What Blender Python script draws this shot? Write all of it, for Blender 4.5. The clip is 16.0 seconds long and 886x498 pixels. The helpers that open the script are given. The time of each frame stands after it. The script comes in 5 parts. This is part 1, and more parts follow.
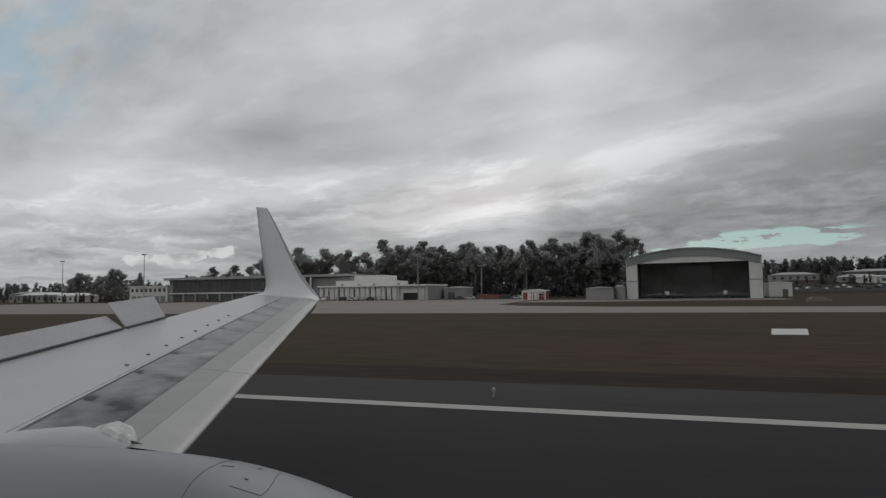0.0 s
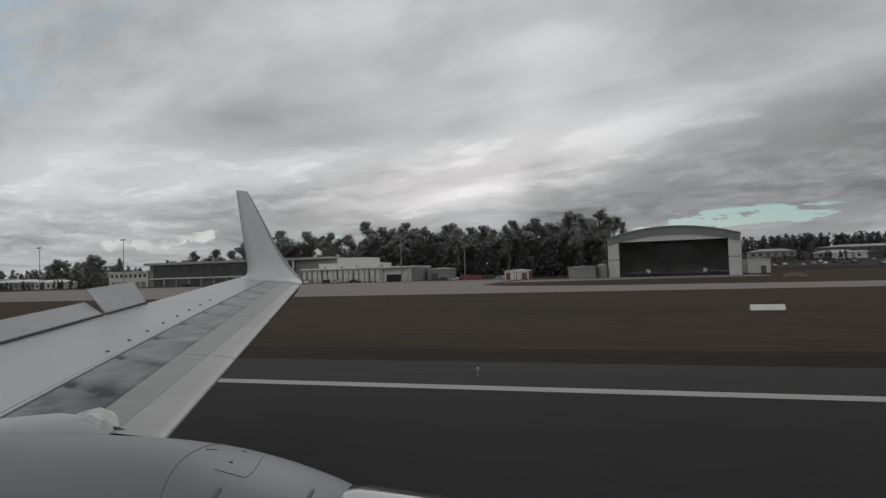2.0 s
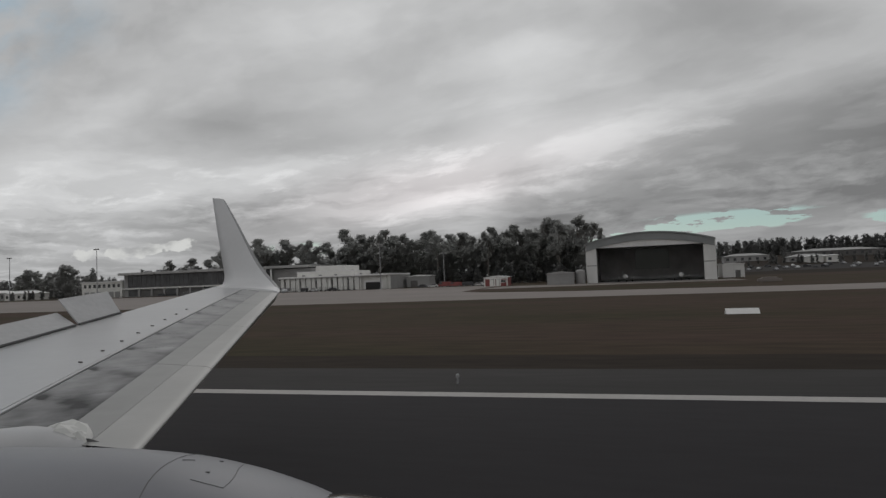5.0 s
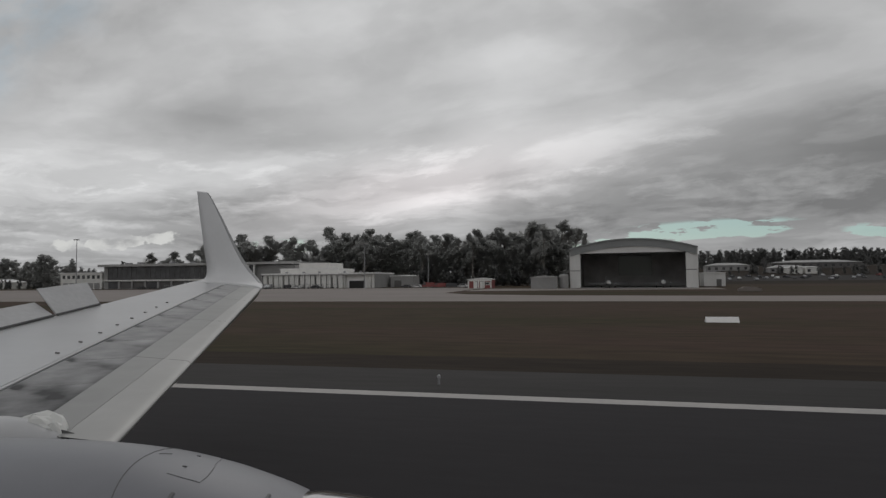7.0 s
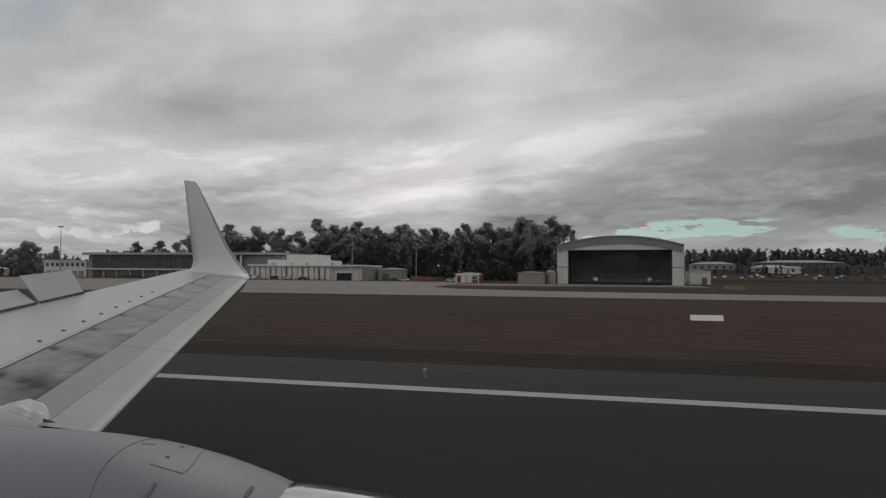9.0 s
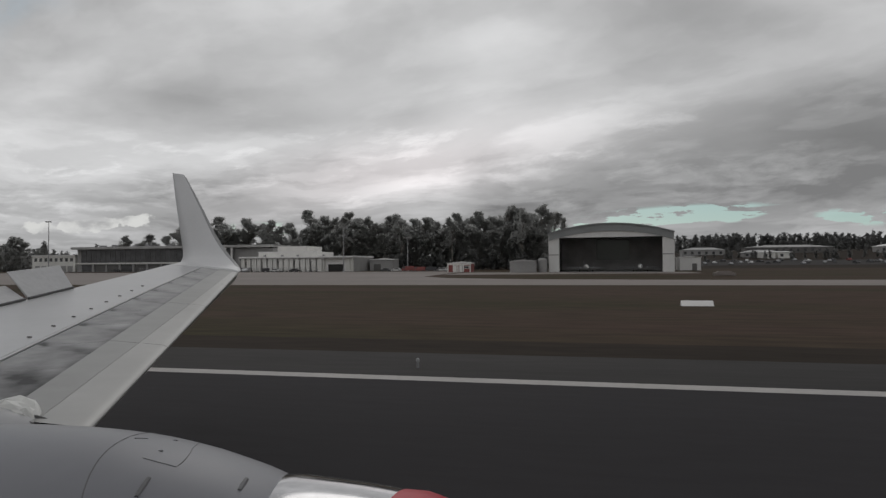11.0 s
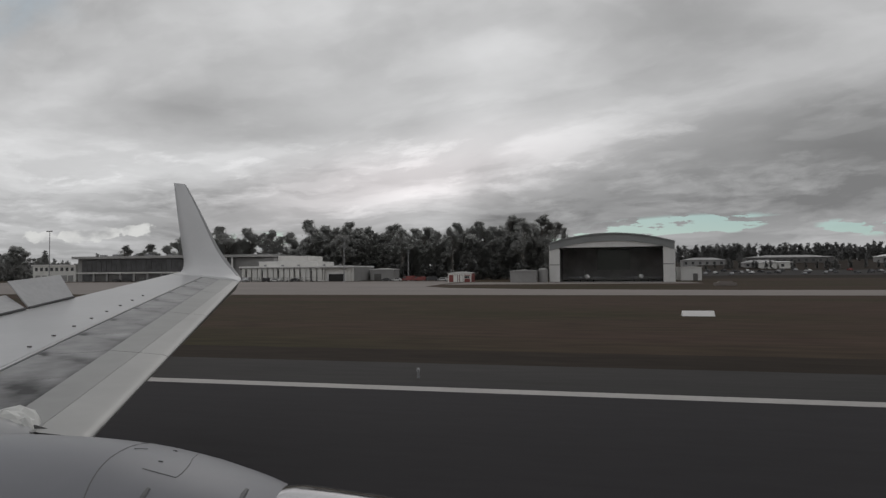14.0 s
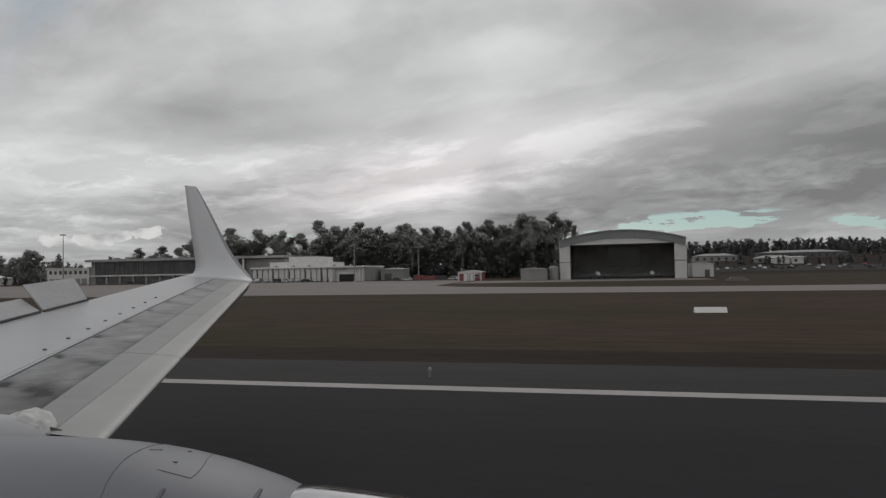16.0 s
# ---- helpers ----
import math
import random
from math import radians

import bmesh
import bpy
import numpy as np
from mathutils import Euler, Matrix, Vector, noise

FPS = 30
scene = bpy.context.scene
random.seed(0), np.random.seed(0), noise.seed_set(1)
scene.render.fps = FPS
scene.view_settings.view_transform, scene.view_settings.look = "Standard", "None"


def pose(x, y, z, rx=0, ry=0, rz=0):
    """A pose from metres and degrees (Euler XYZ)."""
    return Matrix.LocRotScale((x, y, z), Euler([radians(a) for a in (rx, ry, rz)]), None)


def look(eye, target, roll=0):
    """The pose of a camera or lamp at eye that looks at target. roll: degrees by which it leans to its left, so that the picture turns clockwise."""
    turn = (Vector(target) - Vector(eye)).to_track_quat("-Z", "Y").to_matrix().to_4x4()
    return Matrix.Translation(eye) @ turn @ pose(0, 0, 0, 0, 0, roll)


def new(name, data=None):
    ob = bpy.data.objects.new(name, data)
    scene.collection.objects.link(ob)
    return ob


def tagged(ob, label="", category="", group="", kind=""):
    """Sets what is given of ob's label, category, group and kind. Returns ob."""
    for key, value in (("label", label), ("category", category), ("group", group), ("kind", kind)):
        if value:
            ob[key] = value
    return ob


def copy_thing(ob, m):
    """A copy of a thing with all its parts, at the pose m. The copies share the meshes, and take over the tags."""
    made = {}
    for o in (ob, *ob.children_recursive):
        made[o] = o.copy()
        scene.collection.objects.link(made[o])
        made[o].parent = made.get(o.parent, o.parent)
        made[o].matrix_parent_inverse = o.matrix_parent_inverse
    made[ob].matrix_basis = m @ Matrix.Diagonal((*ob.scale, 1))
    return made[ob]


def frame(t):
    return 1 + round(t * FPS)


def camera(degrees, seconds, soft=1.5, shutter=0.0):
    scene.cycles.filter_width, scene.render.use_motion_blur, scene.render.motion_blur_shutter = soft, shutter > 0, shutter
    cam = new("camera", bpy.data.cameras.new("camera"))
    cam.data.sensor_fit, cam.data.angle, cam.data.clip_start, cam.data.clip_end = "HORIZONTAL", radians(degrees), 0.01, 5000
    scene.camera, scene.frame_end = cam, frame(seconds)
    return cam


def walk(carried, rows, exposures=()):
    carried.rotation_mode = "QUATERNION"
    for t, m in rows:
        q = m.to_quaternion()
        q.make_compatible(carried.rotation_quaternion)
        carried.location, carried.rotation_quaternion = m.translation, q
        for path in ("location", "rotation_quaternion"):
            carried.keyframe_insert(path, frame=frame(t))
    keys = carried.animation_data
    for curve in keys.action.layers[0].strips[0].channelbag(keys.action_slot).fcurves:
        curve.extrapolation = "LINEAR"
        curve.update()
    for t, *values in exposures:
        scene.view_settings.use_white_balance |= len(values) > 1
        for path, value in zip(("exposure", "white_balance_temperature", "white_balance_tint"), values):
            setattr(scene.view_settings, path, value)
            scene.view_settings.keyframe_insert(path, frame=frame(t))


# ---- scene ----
# The cabin window seat: the eye, in metres; x runs to the aircraft's nose, y out over its left wing.
ALONG = 31.0
EYE = (ALONG, 0.0, 3.85)
cam = camera(70.0, 16.0, soft=1.4)


def seat(dx, dy, dz, yaw, pitch, roll):
    """The held camera: its sway from the seat, and how it is turned."""
    return pose(EYE[0] + dx, EYE[1] + dy, EYE[2] + dz, 90 + pitch, roll, yaw)


PATH = [
    (0.0, seat(-0.012, 0.003, 0.017, 19.29, 3.79, 0.85)),
    (0.5, seat(0.002, 0.014, 0.022, 18.29, 2.64, -0.07)),
    (1.0, seat(0.008, 0.012, 0.009, 15.94, 1.80, -2.30)),
    (1.5, seat(-0.013, 0.004, 0.012, 18.78, 3.05, 1.64)),
    (2.0, seat(-0.004, 0.008, 0.012, 17.79, 2.06, 1.69)),
    (2.5, seat(-0.006, 0.007, 0.010, 18.16, 2.36, 2.13)),
    (3.0, seat(0.001, 0.013, 0.008, 16.62, 2.60, 2.07)),
    (3.2, seat(-0.003, 0.015, 0.018, 16.33, 2.46, 2.38)),
    (5.5, seat(0.003, 0.003, 0.000, 15.60, 2.62, 1.90)),
    (6.0, seat(0.008, 0.005, 0.005, 13.93, 1.54, 0.06)),
    (6.5, seat(0.007, 0.011, 0.003, 14.82, 1.87, 1.32)),
    (7.0, seat(-0.002, -0.002, -0.005, 14.47, 2.69, 0.57)),
    (7.5, seat(0.002, 0.001, -0.001, 14.84, 3.09, 0.66)),
    (8.0, seat(0.001, 0.005, -0.002, 14.19, 2.41, 0.90)),
    (8.5, seat(0.008, 0.004, -0.004, 13.89, 2.26, 0.34)),
    (8.7, seat(-0.000, -0.002, -0.001, 13.32, 2.17, -0.47)),
    (10.8, seat(0.001, -0.005, -0.003, 13.85, 1.99, 0.71)),
    (11.0, seat(0.006, -0.003, -0.001, 12.61, 1.20, 0.43)),
    (11.5, seat(-0.000, -0.001, 0.001, 13.40, 1.92, 0.20)),
    (12.0, seat(-0.000, -0.001, -0.001, 13.10, 1.97, 0.60)),
    (12.5, seat(0.006, 0.002, 0.007, 13.58, 2.02, 0.48)),
    (13.0, seat(-0.001, -0.004, 0.002, 13.47, 2.18, 0.44)),
    (13.5, seat(0.002, 0.002, 0.003, 13.86, 2.19, 0.84)),
    (14.0, seat(-0.000, -0.001, -0.002, 12.66, 2.09, 0.38)),
    (14.5, seat(-0.001, 0.005, 0.001, 13.39, 1.59, 0.59)),
    (15.0, seat(-0.005, -0.001, -0.001, 13.81, 1.97, 0.99)),
    (15.5, seat(0.002, 0.000, 0.001, 13.73, 1.80, 0.78)),
    (16.0, seat(-0.003, 0.001, -0.002, 13.58, 2.01, 1.02)),
    ]
walk(cam, PATH, [(0.0, -0.07, 6350, 7.5), (3.0, -0.08, 6400, 9), (6.0, -0.10, 6450, 9.5), (8.7, -0.08, 6450, 10), (11.0, 0.0, 6450, 10), (16.0, 0.0, 6450, 10)])

# ---- world and light ----
world = bpy.data.worlds.new("overcast_sky")
scene.world = world
world.use_nodes = True
wt = world.node_tree
wt.nodes.clear()


def wput(socket, v):
    if isinstance(v, (int, float, tuple)):
        socket.default_value = v
    else:
        wt.links.new(v, socket)


def wmath(op, a, b=0.0, c=0.0, clamp=False):
    n = wt.nodes.new("ShaderNodeMath")
    n.operation, n.use_clamp = op, clamp
    for s, v in zip(n.inputs, (a, b, c)):
        wput(s, v)
    return n.outputs[0]


def wmix(f, a, b):
    n = wt.nodes.new("ShaderNodeMix")
    n.data_type = "RGBA"
    wput(n.inputs["Factor"], f)
    wput(n.inputs[6], a)
    wput(n.inputs[7], b)
    return n.outputs[2]


def wramp(v, lo, hi):
    n = wt.nodes.new("ShaderNodeMapRange")
    n.interpolation_type = "SMOOTHSTEP"
    wput(n.inputs[0], v)
    n.inputs[1].default_value, n.inputs[2].default_value = lo, hi
    return n.outputs[0]


def wnoise(u, v, su, sv, scale, detail, rough=0.55, off=0.0):
    c = wt.nodes.new("ShaderNodeCombineXYZ")
    wput(c.inputs[0], wmath("MULTIPLY", u, su))
    wput(c.inputs[1], wmath("MULTIPLY", v, sv))
    c.inputs[2].default_value = off
    n = wt.nodes.new("ShaderNodeTexNoise")
    wput(n.inputs["Vector"], c.outputs[0])
    n.inputs["Scale"].default_value, n.inputs["Detail"].default_value, n.inputs["Roughness"].default_value = scale, detail, rough
    return n.outputs[0]


geo = wt.nodes.new("ShaderNodeTexCoord")
sep = wt.nodes.new("ShaderNodeSeparateXYZ")
wt.links.new(geo.outputs["Generated"], sep.inputs[0])
dx, dy, dz = sep.outputs
ysafe = wmath("MAXIMUM", dy, 0.12)
u0 = wmath("DIVIDE", dx, ysafe)
v0 = wmath("DIVIDE", dz, ysafe)
# the cloud edges wander
wu = wmath("SUBTRACT", wnoise(u0, v0, 1.0, 2.0, 3.0, 5, off=3.1), 0.5)
wv = wmath("SUBTRACT", wnoise(u0, v0, 1.0, 2.0, 3.5, 6, off=7.7), 0.5)
u = wmath("ADD", u0, wmath("MULTIPLY", wu, 0.12))
v = wmath("ADD", v0, wmath("MULTIPLY", wv, 0.05))


def puff(cu, cv, su, sv, tilt=0.0, uu=None, vv=None):
    """A soft oval bank in the sky; tilt: how fast its axis climbs to the right."""
    du = wmath("SUBTRACT", uu or u, cu)
    a = wmath("MULTIPLY", du, 1.0 / su)
    b = wmath("MULTIPLY", wmath("SUBTRACT", wmath("SUBTRACT", vv or v, cv), wmath("MULTIPLY", du, tilt)), 1.0 / sv)
    r2 = wmath("ADD", wmath("MULTIPLY", a, a), wmath("MULTIPLY", b, b))
    return wmath("POWER", 2.718, wmath("MULTIPLY", r2, -1.0))


# the grey deck: base value, then broad darker and brighter banks (u, v, widths, tilt, change)
DARK_BANKS = [
    (0.26, 0.12, 0.40, 0.100, 0.25, -0.17), (-0.62, 0.06, 0.40, 0.060, 0.00, -0.09), (0.18, 0.39, 0.14, 0.100, 0.00, -0.11),
    (-0.14, 0.09, 0.08, 0.060, 0.25, -0.14), (-0.70, 0.30, 0.14, 0.035, 0.00, -0.15), (0.42, 0.24, 0.24, 0.035, 0.12, -0.09),
    (-0.70, 0.15, 0.14, 0.035, 0.12, -0.08), (-0.30, 0.24, 0.08, 0.020, 0.00, -0.11), (-0.86, 0.33, 0.08, 0.035, 0.25, -0.09),
    (0.02, 0.12, 0.08, 0.060, 0.25, -0.05), (0.42, 0.12, 0.08, 0.060, 0.00, -0.06), (-0.54, 0.24, 0.14, 0.020, 0.00, -0.06),
    (-1.10, 0.51, 0.14, 0.035, 0.12, -0.05), (-0.06, 0.27, 0.08, 0.035, 0.00, -0.05), (-0.75, 0.080, 0.12, 0.028, 0.00, -0.09), (0.38, 0.13, 0.12, 0.070, 0.00, -0.06), (0.22, 0.095, 0.18, 0.030, 0.00, -0.06)]
BRIGHT_BANKS = [
    (-0.22, 0.21, 0.24, 0.100, 0.25, 0.19), (-1.10, 0.27, 0.40, 0.100, 0.25, 0.15), (-0.70, 0.18, 0.40, 0.035, 0.00, 0.15),
    (-0.46, 0.48, 0.24, 0.100, 0.00, 0.12), (-0.30, 0.12, 0.14, 0.020, 0.12, 0.13), (-0.14, 0.36, 0.14, 0.035, 0.00, 0.08),
    (0.02, 0.24, 0.14, 0.035, 0.25, 0.08), (-0.86, 0.24, 0.14, 0.035, 0.00, 0.07), (-0.54, 0.21, 0.14, 0.020, 0.00, 0.09),
    (0.02, 0.45, 0.24, 0.035, 0.12, 0.05), (0.00, 0.165, 0.11, 0.050, 0.20, 0.07), (-0.14, 0.190, 0.22, 0.050, 0.10, 0.07), (-0.24, 0.122, 0.13, 0.022, 0.05, 0.08)]
value = 0.48
for bank in DARK_BANKS + BRIGHT_BANKS:
    value = wmath("ADD", value, wmath("MULTIPLY", puff(*bank[:5]), bank[5]))
# a cloud layer seen in perspective: it closes up towards the horizon, and its streets fan out to the right
fan = wmath("MULTIPLY_ADD", wmath("MAXIMUM", wmath("ADD", u, 0.45), 0.0), 0.6, 1.0)
vs = wmath("DIVIDE", wmath("MAXIMUM", v, 0.0), fan)
near = wmath("DIVIDE", 1.0, wmath("ADD", vs, 0.16))
pu = wmath("MULTIPLY", u, near)
high = wramp(v0, 0.16, 0.42)
calm = wmath("SUBTRACT", 1.0, wmath("MULTIPLY", high, 0.70))
broad = wmath("SUBTRACT", wnoise(pu, near, 1.0, 0.8, 0.9, 5, 0.5, 1.3), 0.5)
streak = wmath("SUBTRACT", wnoise(pu, near, 0.9, 1.3, 1.2, 9, 0.55, 5.2), 0.5)
edges = wmath("SUBTRACT", wramp(wnoise(pu, near, 0.8, 1.2, 1.0, 10, 0.52, 12.6), 0.44, 0.56), 0.5)
edges2 = wmath("SUBTRACT", wramp(wnoise(pu, near, 0.75, 1.35, 2.0, 10, 0.52, 17.6), 0.47, 0.59), 0.5)
fine = wmath("SUBTRACT", wnoise(u, vs, 1.0, 2.4, 20.0, 6, 0.65, 9.4), 0.5)
# thin bright wisps in the lower half of the sky, and darker bars under them
low = wmath("MULTIPLY", wramp(v0, 0.02, 0.07), wmath("SUBTRACT", 1.0, wramp(v0, 0.18, 0.30)))
wisps = wmath("MULTIPLY", wramp(wnoise(u, vs, 1.0, 4.6, 6.0, 10, 0.62, 21.3), 0.52, 0.66), low)
dark_bars = wmath("MULTIPLY", wramp(wnoise(u, vs, 1.0, 5.0, 4.4, 10, 0.60, 31.9), 0.53, 0.66), wmath("SUBTRACT", 1.0, wramp(v0, 0.12, 0.24)))
detail = wmath("SUBTRACT", wmath("MULTIPLY", wisps, 0.12), wmath("MULTIPLY", dark_bars, 0.10))
for layer, amount in ((broad, 0.12), (streak, 0.13), (edges, 0.08), (edges2, 0.07), (fine, 0.04)):
    detail = wmath("ADD", detail, wmath("MULTIPLY", layer, amount))
value = wmath("ADD", value, wmath("MULTIPLY", wmath("MULTIPLY", detail, calm), wmath("MULTIPLY_ADD", value, 1.2, 0.35)))
# soft lumps on the underside of the deck overhead, and one bright break along its lower edge
lumps = wmath("SUBTRACT", wnoise(u, v, 1.0, 1.7, 5.5, 6, 0.50, 41.7), 0.5)
cells = wmath("SUBTRACT", wramp(wnoise(u, v, 1.0, 1.9, 9.0, 6, 0.52, 47.3), 0.40, 0.62), 0.5)
value = wmath("ADD", value, wmath("MULTIPLY", wmath("ADD", wmath("MULTIPLY", lumps, 0.20), wmath("MULTIPLY", cells, 0.035)), high))
lip = wmath("MULTIPLY", puff(0.16, 0.150, 0.20, 0.008, 0.05, u0, wmath("ADD", v0, wmath("MULTIPLY", wv, 0.022))), wramp(streak, -0.12, 0.10))
value = wmath("ADD", value, wmath("MULTIPLY", lip, 0.13))
value = wmath("MAXIMUM", value, 0.20)
# away from the view the deck is plain
ahead = wmath("MULTIPLY", wramp(dy, 0.10, 0.40), wmath("SUBTRACT", 1.0, wramp(dz, 0.52, 0.75)))
value = wmath("ADD", wmath("MULTIPLY", wmath("SUBTRACT", value, 0.46), ahead), 0.46)
grey = wt.nodes.new("ShaderNodeCombineColor")
warm = puff(-0.30, 0.15, 0.28, 0.055, 0.1)
wput(grey.inputs[0], wmath("MULTIPLY", value, wmath("MULTIPLY_ADD", warm, 0.05, 0.995)))
wput(grey.inputs[1], wmath("MULTIPLY", value, 0.995))
wput(grey.inputs[2], wmath("MULTIPLY", value, 0.995))
cloud = grey.outputs[0]
# gaps that show the blue behind
sky = wt.nodes.new("ShaderNodeTexSky")
sky.sky_type, sky.sun_disc = "NISHITA", False
sky.sun_elevation, sky.sun_rotation = radians(38), radians(-20)
blue = wt.nodes.new("ShaderNodeMix")
blue.data_type, blue.blend_type = "RGBA", "MULTIPLY"
blue.inputs["Factor"].default_value = 1.0
wt.links.new(sky.outputs[0], blue.inputs[6])
blue.inputs[7].default_value = (0.10, 0.10, 0.10, 1)
haze = wmix(0.75, blue.outputs[2], wmix(wramp(u0, -1.1, -0.8), (0.30, 0.42, 0.54, 1), (0.30, 0.49, 0.475, 1)))
GAPS = [(0.07, 0.058, 0.12, 0.010, 0.10, 1.1), (0.18, 0.067, 0.11, 0.011, 0.0, 1.2), (0.21, 0.073, 0.07, 0.003, 0.03, -0.9), (0.10, 0.066, 0.04, 0.003, 0.0, -0.7), (0.37, 0.059, 0.07, 0.010, 0.0, 0.75), (0.15, 0.051, 0.045, 0.005, 0.0, -0.9), (0.28, 0.060, 0.05, 0.012, 0.0, -1.0),
        (-0.55, 0.062, 0.07, 0.010, 0.0, 0.42), (-0.46, 0.048, 0.10, 0.008, 0.0, 0.42)]
gap = 0.0
for bank in GAPS:
    gap = wmath("ADD", gap, wmath("MULTIPLY", puff(*bank[:5], uu=u0, vv=v0), bank[5]))
islets = wmath("SUBTRACT", wnoise(u0, v0, 1.0, 4.2, 17.0, 8, 0.62, 4.4), 0.5)
ragged = wmath("ADD", gap, wmath("MULTIPLY", wmath("SUBTRACT", wramp(wmath("ADD", islets, 0.5), 0.36, 0.64), 0.5), 2.1))
gap = wmath("MULTIPLY", wmath("MULTIPLY", wramp(ragged, 0.38, 0.62), wramp(gap, 0.05, 0.35)), ahead)
col = wmix(wmath("MULTIPLY", gap, 0.78), cloud, haze)
# thin blue high in the corner, its edge soft
high_blue = wmath("MULTIPLY", puff(-1.36, 0.53, 0.36, 0.16, 0.12), wmath("MULTIPLY", wramp(wnoise(u0, v0, 1.0, 1.8, 4.0, 7, 0.55, 8.1), 0.22, 0.78), 1.6))
col = wmix(wmath("MULTIPLY", wramp(high_blue, 0.10, 1.0), wmath("MULTIPLY", ahead, 0.62)), col, (0.30, 0.44, 0.55, 1))
# heaped bright cumulus low over the far field
heap = wmath("ADD", puff(-0.90, 0.074, 0.17, 0.017, 0.04, u0, v0), wmath("MULTIPLY", puff(-0.48, 0.040, 0.10, 0.012, 0.0, u0, v0), 0.8))
knobs = wnoise(u0, v0, 1.0, 1.5, 20.0, 7, 0.55, 2.2)
shade = wnoise(u0, v0, 1.0, 1.8, 17.0, 5, 0.55, 6.3)
heap = wmath("MULTIPLY", wramp(wmath("ADD", heap, wmath("MULTIPLY", wmath("SUBTRACT", knobs, 0.5), 1.7)), 0.52, 0.66), ahead)
col = wmix(wmath("MULTIPLY", heap, wramp(shade, 0.30, 0.66)), col, (0.66, 0.66, 0.64, 1))
below = wramp(dz, -0.02, 0.004)
col = wmix(below, (0.10, 0.10, 0.095, 1), col)
bgn = wt.nodes.new("ShaderNodeBackground")
wt.links.new(col, bgn.inputs[0])
bgn.inputs[1].default_value = 1.0
wout = wt.nodes.new("ShaderNodeOutputWorld")
wt.links.new(bgn.outputs[0], wout.inputs[0])

sun_data = bpy.data.lights.new("sun", "SUN")
sun_data.energy, sun_data.angle, sun_data.color = 0.15, radians(25), (1.0, 0.97, 0.93)
sun = new("sun", sun_data)
sun.matrix_world = look((0, 0, 60), (30, -75, 0))
scene.view_settings.exposure = 0.0


# ---- materials ----
def material(name, color, rough=0.6, metal=0.0, vary=0.15, scale=1.0, detail=0.08, fine_scale=12.0, bump=0.0, stretch=(1, 1, 1), tint=None, per_object=0.0, coat=0.0, per_island=0.0, spec=0.5, sharp=0.2):
    """A worn surface: base colour with variation at two scales, in metres of the object's own space."""
    m = bpy.data.materials.new(name)
    m.use_nodes = True
    t = m.node_tree
    b = t.nodes["Principled BSDF"]
    b.inputs["Roughness"].default_value, b.inputs["Metallic"].default_value = rough, metal
    b.inputs["Coat Weight"].default_value, b.inputs["Specular IOR Level"].default_value = coat, spec
    tc = t.nodes.new("ShaderNodeTexCoord")
    mp = t.nodes.new("ShaderNodeMapping")
    mp.inputs["Scale"].default_value = stretch
    b.inputs["Coat Roughness"].default_value = 0.35
    t.links.new(tc.outputs["Object"], mp.inputs[0])
    n1, n2 = t.nodes.new("ShaderNodeTexNoise"), t.nodes.new("ShaderNodeTexNoise")
    for n, s, d in ((n1, scale, 4), (n2, fine_scale, 3)):
        n.inputs["Scale"].default_value, n.inputs["Detail"].default_value = s, d
        t.links.new(mp.outputs[0], n.inputs["Vector"])
    r1 = t.nodes.new("ShaderNodeMapRange")
    r1.inputs[1].default_value, r1.inputs[2].default_value, r1.inputs[3].default_value, r1.inputs[4].default_value = 0.5 - sharp, 0.5 + sharp, 0, 1
    t.links.new(n1.outputs[0], r1.inputs[0])
    mx = t.nodes.new("ShaderNodeMix")
    mx.data_type = "RGBA"
    other = tint or tuple(c * (1 - 2 * vary) for c in color)
    mx.inputs[6].default_value, mx.inputs[7].default_value = (*color, 1), (*other, 1)
    t.links.new(r1.outputs[0], mx.inputs["Factor"])
    gain = t.nodes.new("ShaderNodeMath")
    gain.operation = "MULTIPLY_ADD"
    t.links.new(n2.outputs[0], gain.inputs[0])
    gain.inputs[1].default_value, gain.inputs[2].default_value = detail * 4, 1 - detail * 2
    last = gain.outputs[0]
    for amount, node, out in ((per_object, "ShaderNodeObjectInfo", "Random"), (per_island, "ShaderNodeNewGeometry", "Random Per Island")):
        if amount:
            oi = t.nodes.new(node)
            g2 = t.nodes.new("ShaderNodeMath")
            g2.operation = "MULTIPLY_ADD"
            t.links.new(oi.outputs[out], g2.inputs[0])
            g2.inputs[1].default_value, g2.inputs[2].default_value = amount * 2, 1 - amount
            g3 = t.nodes.new("ShaderNodeMath")
            g3.operation = "MULTIPLY"
            t.links.new(last, g3.inputs[0])
            t.links.new(g2.outputs[0], g3.inputs[1])
            last = g3.outputs[0]
    sc = t.nodes.new("ShaderNodeVectorMath")
    sc.operation = "SCALE"
    t.links.new(mx.outputs[2], sc.inputs[0])
    t.links.new(last, sc.inputs["Scale"])
    t.links.new(sc.outputs[0], b.inputs["Base Color"])
    if bump:
        bp = t.nodes.new("ShaderNodeBump")
        bp.inputs["Strength"].default_value, bp.inputs["Distance"].default_value = bump, 0.02
        t.links.new(n2.outputs[0], bp.inputs["Height"])
        t.links.new(bp.outputs[0], b.inputs["Normal"])
    return m


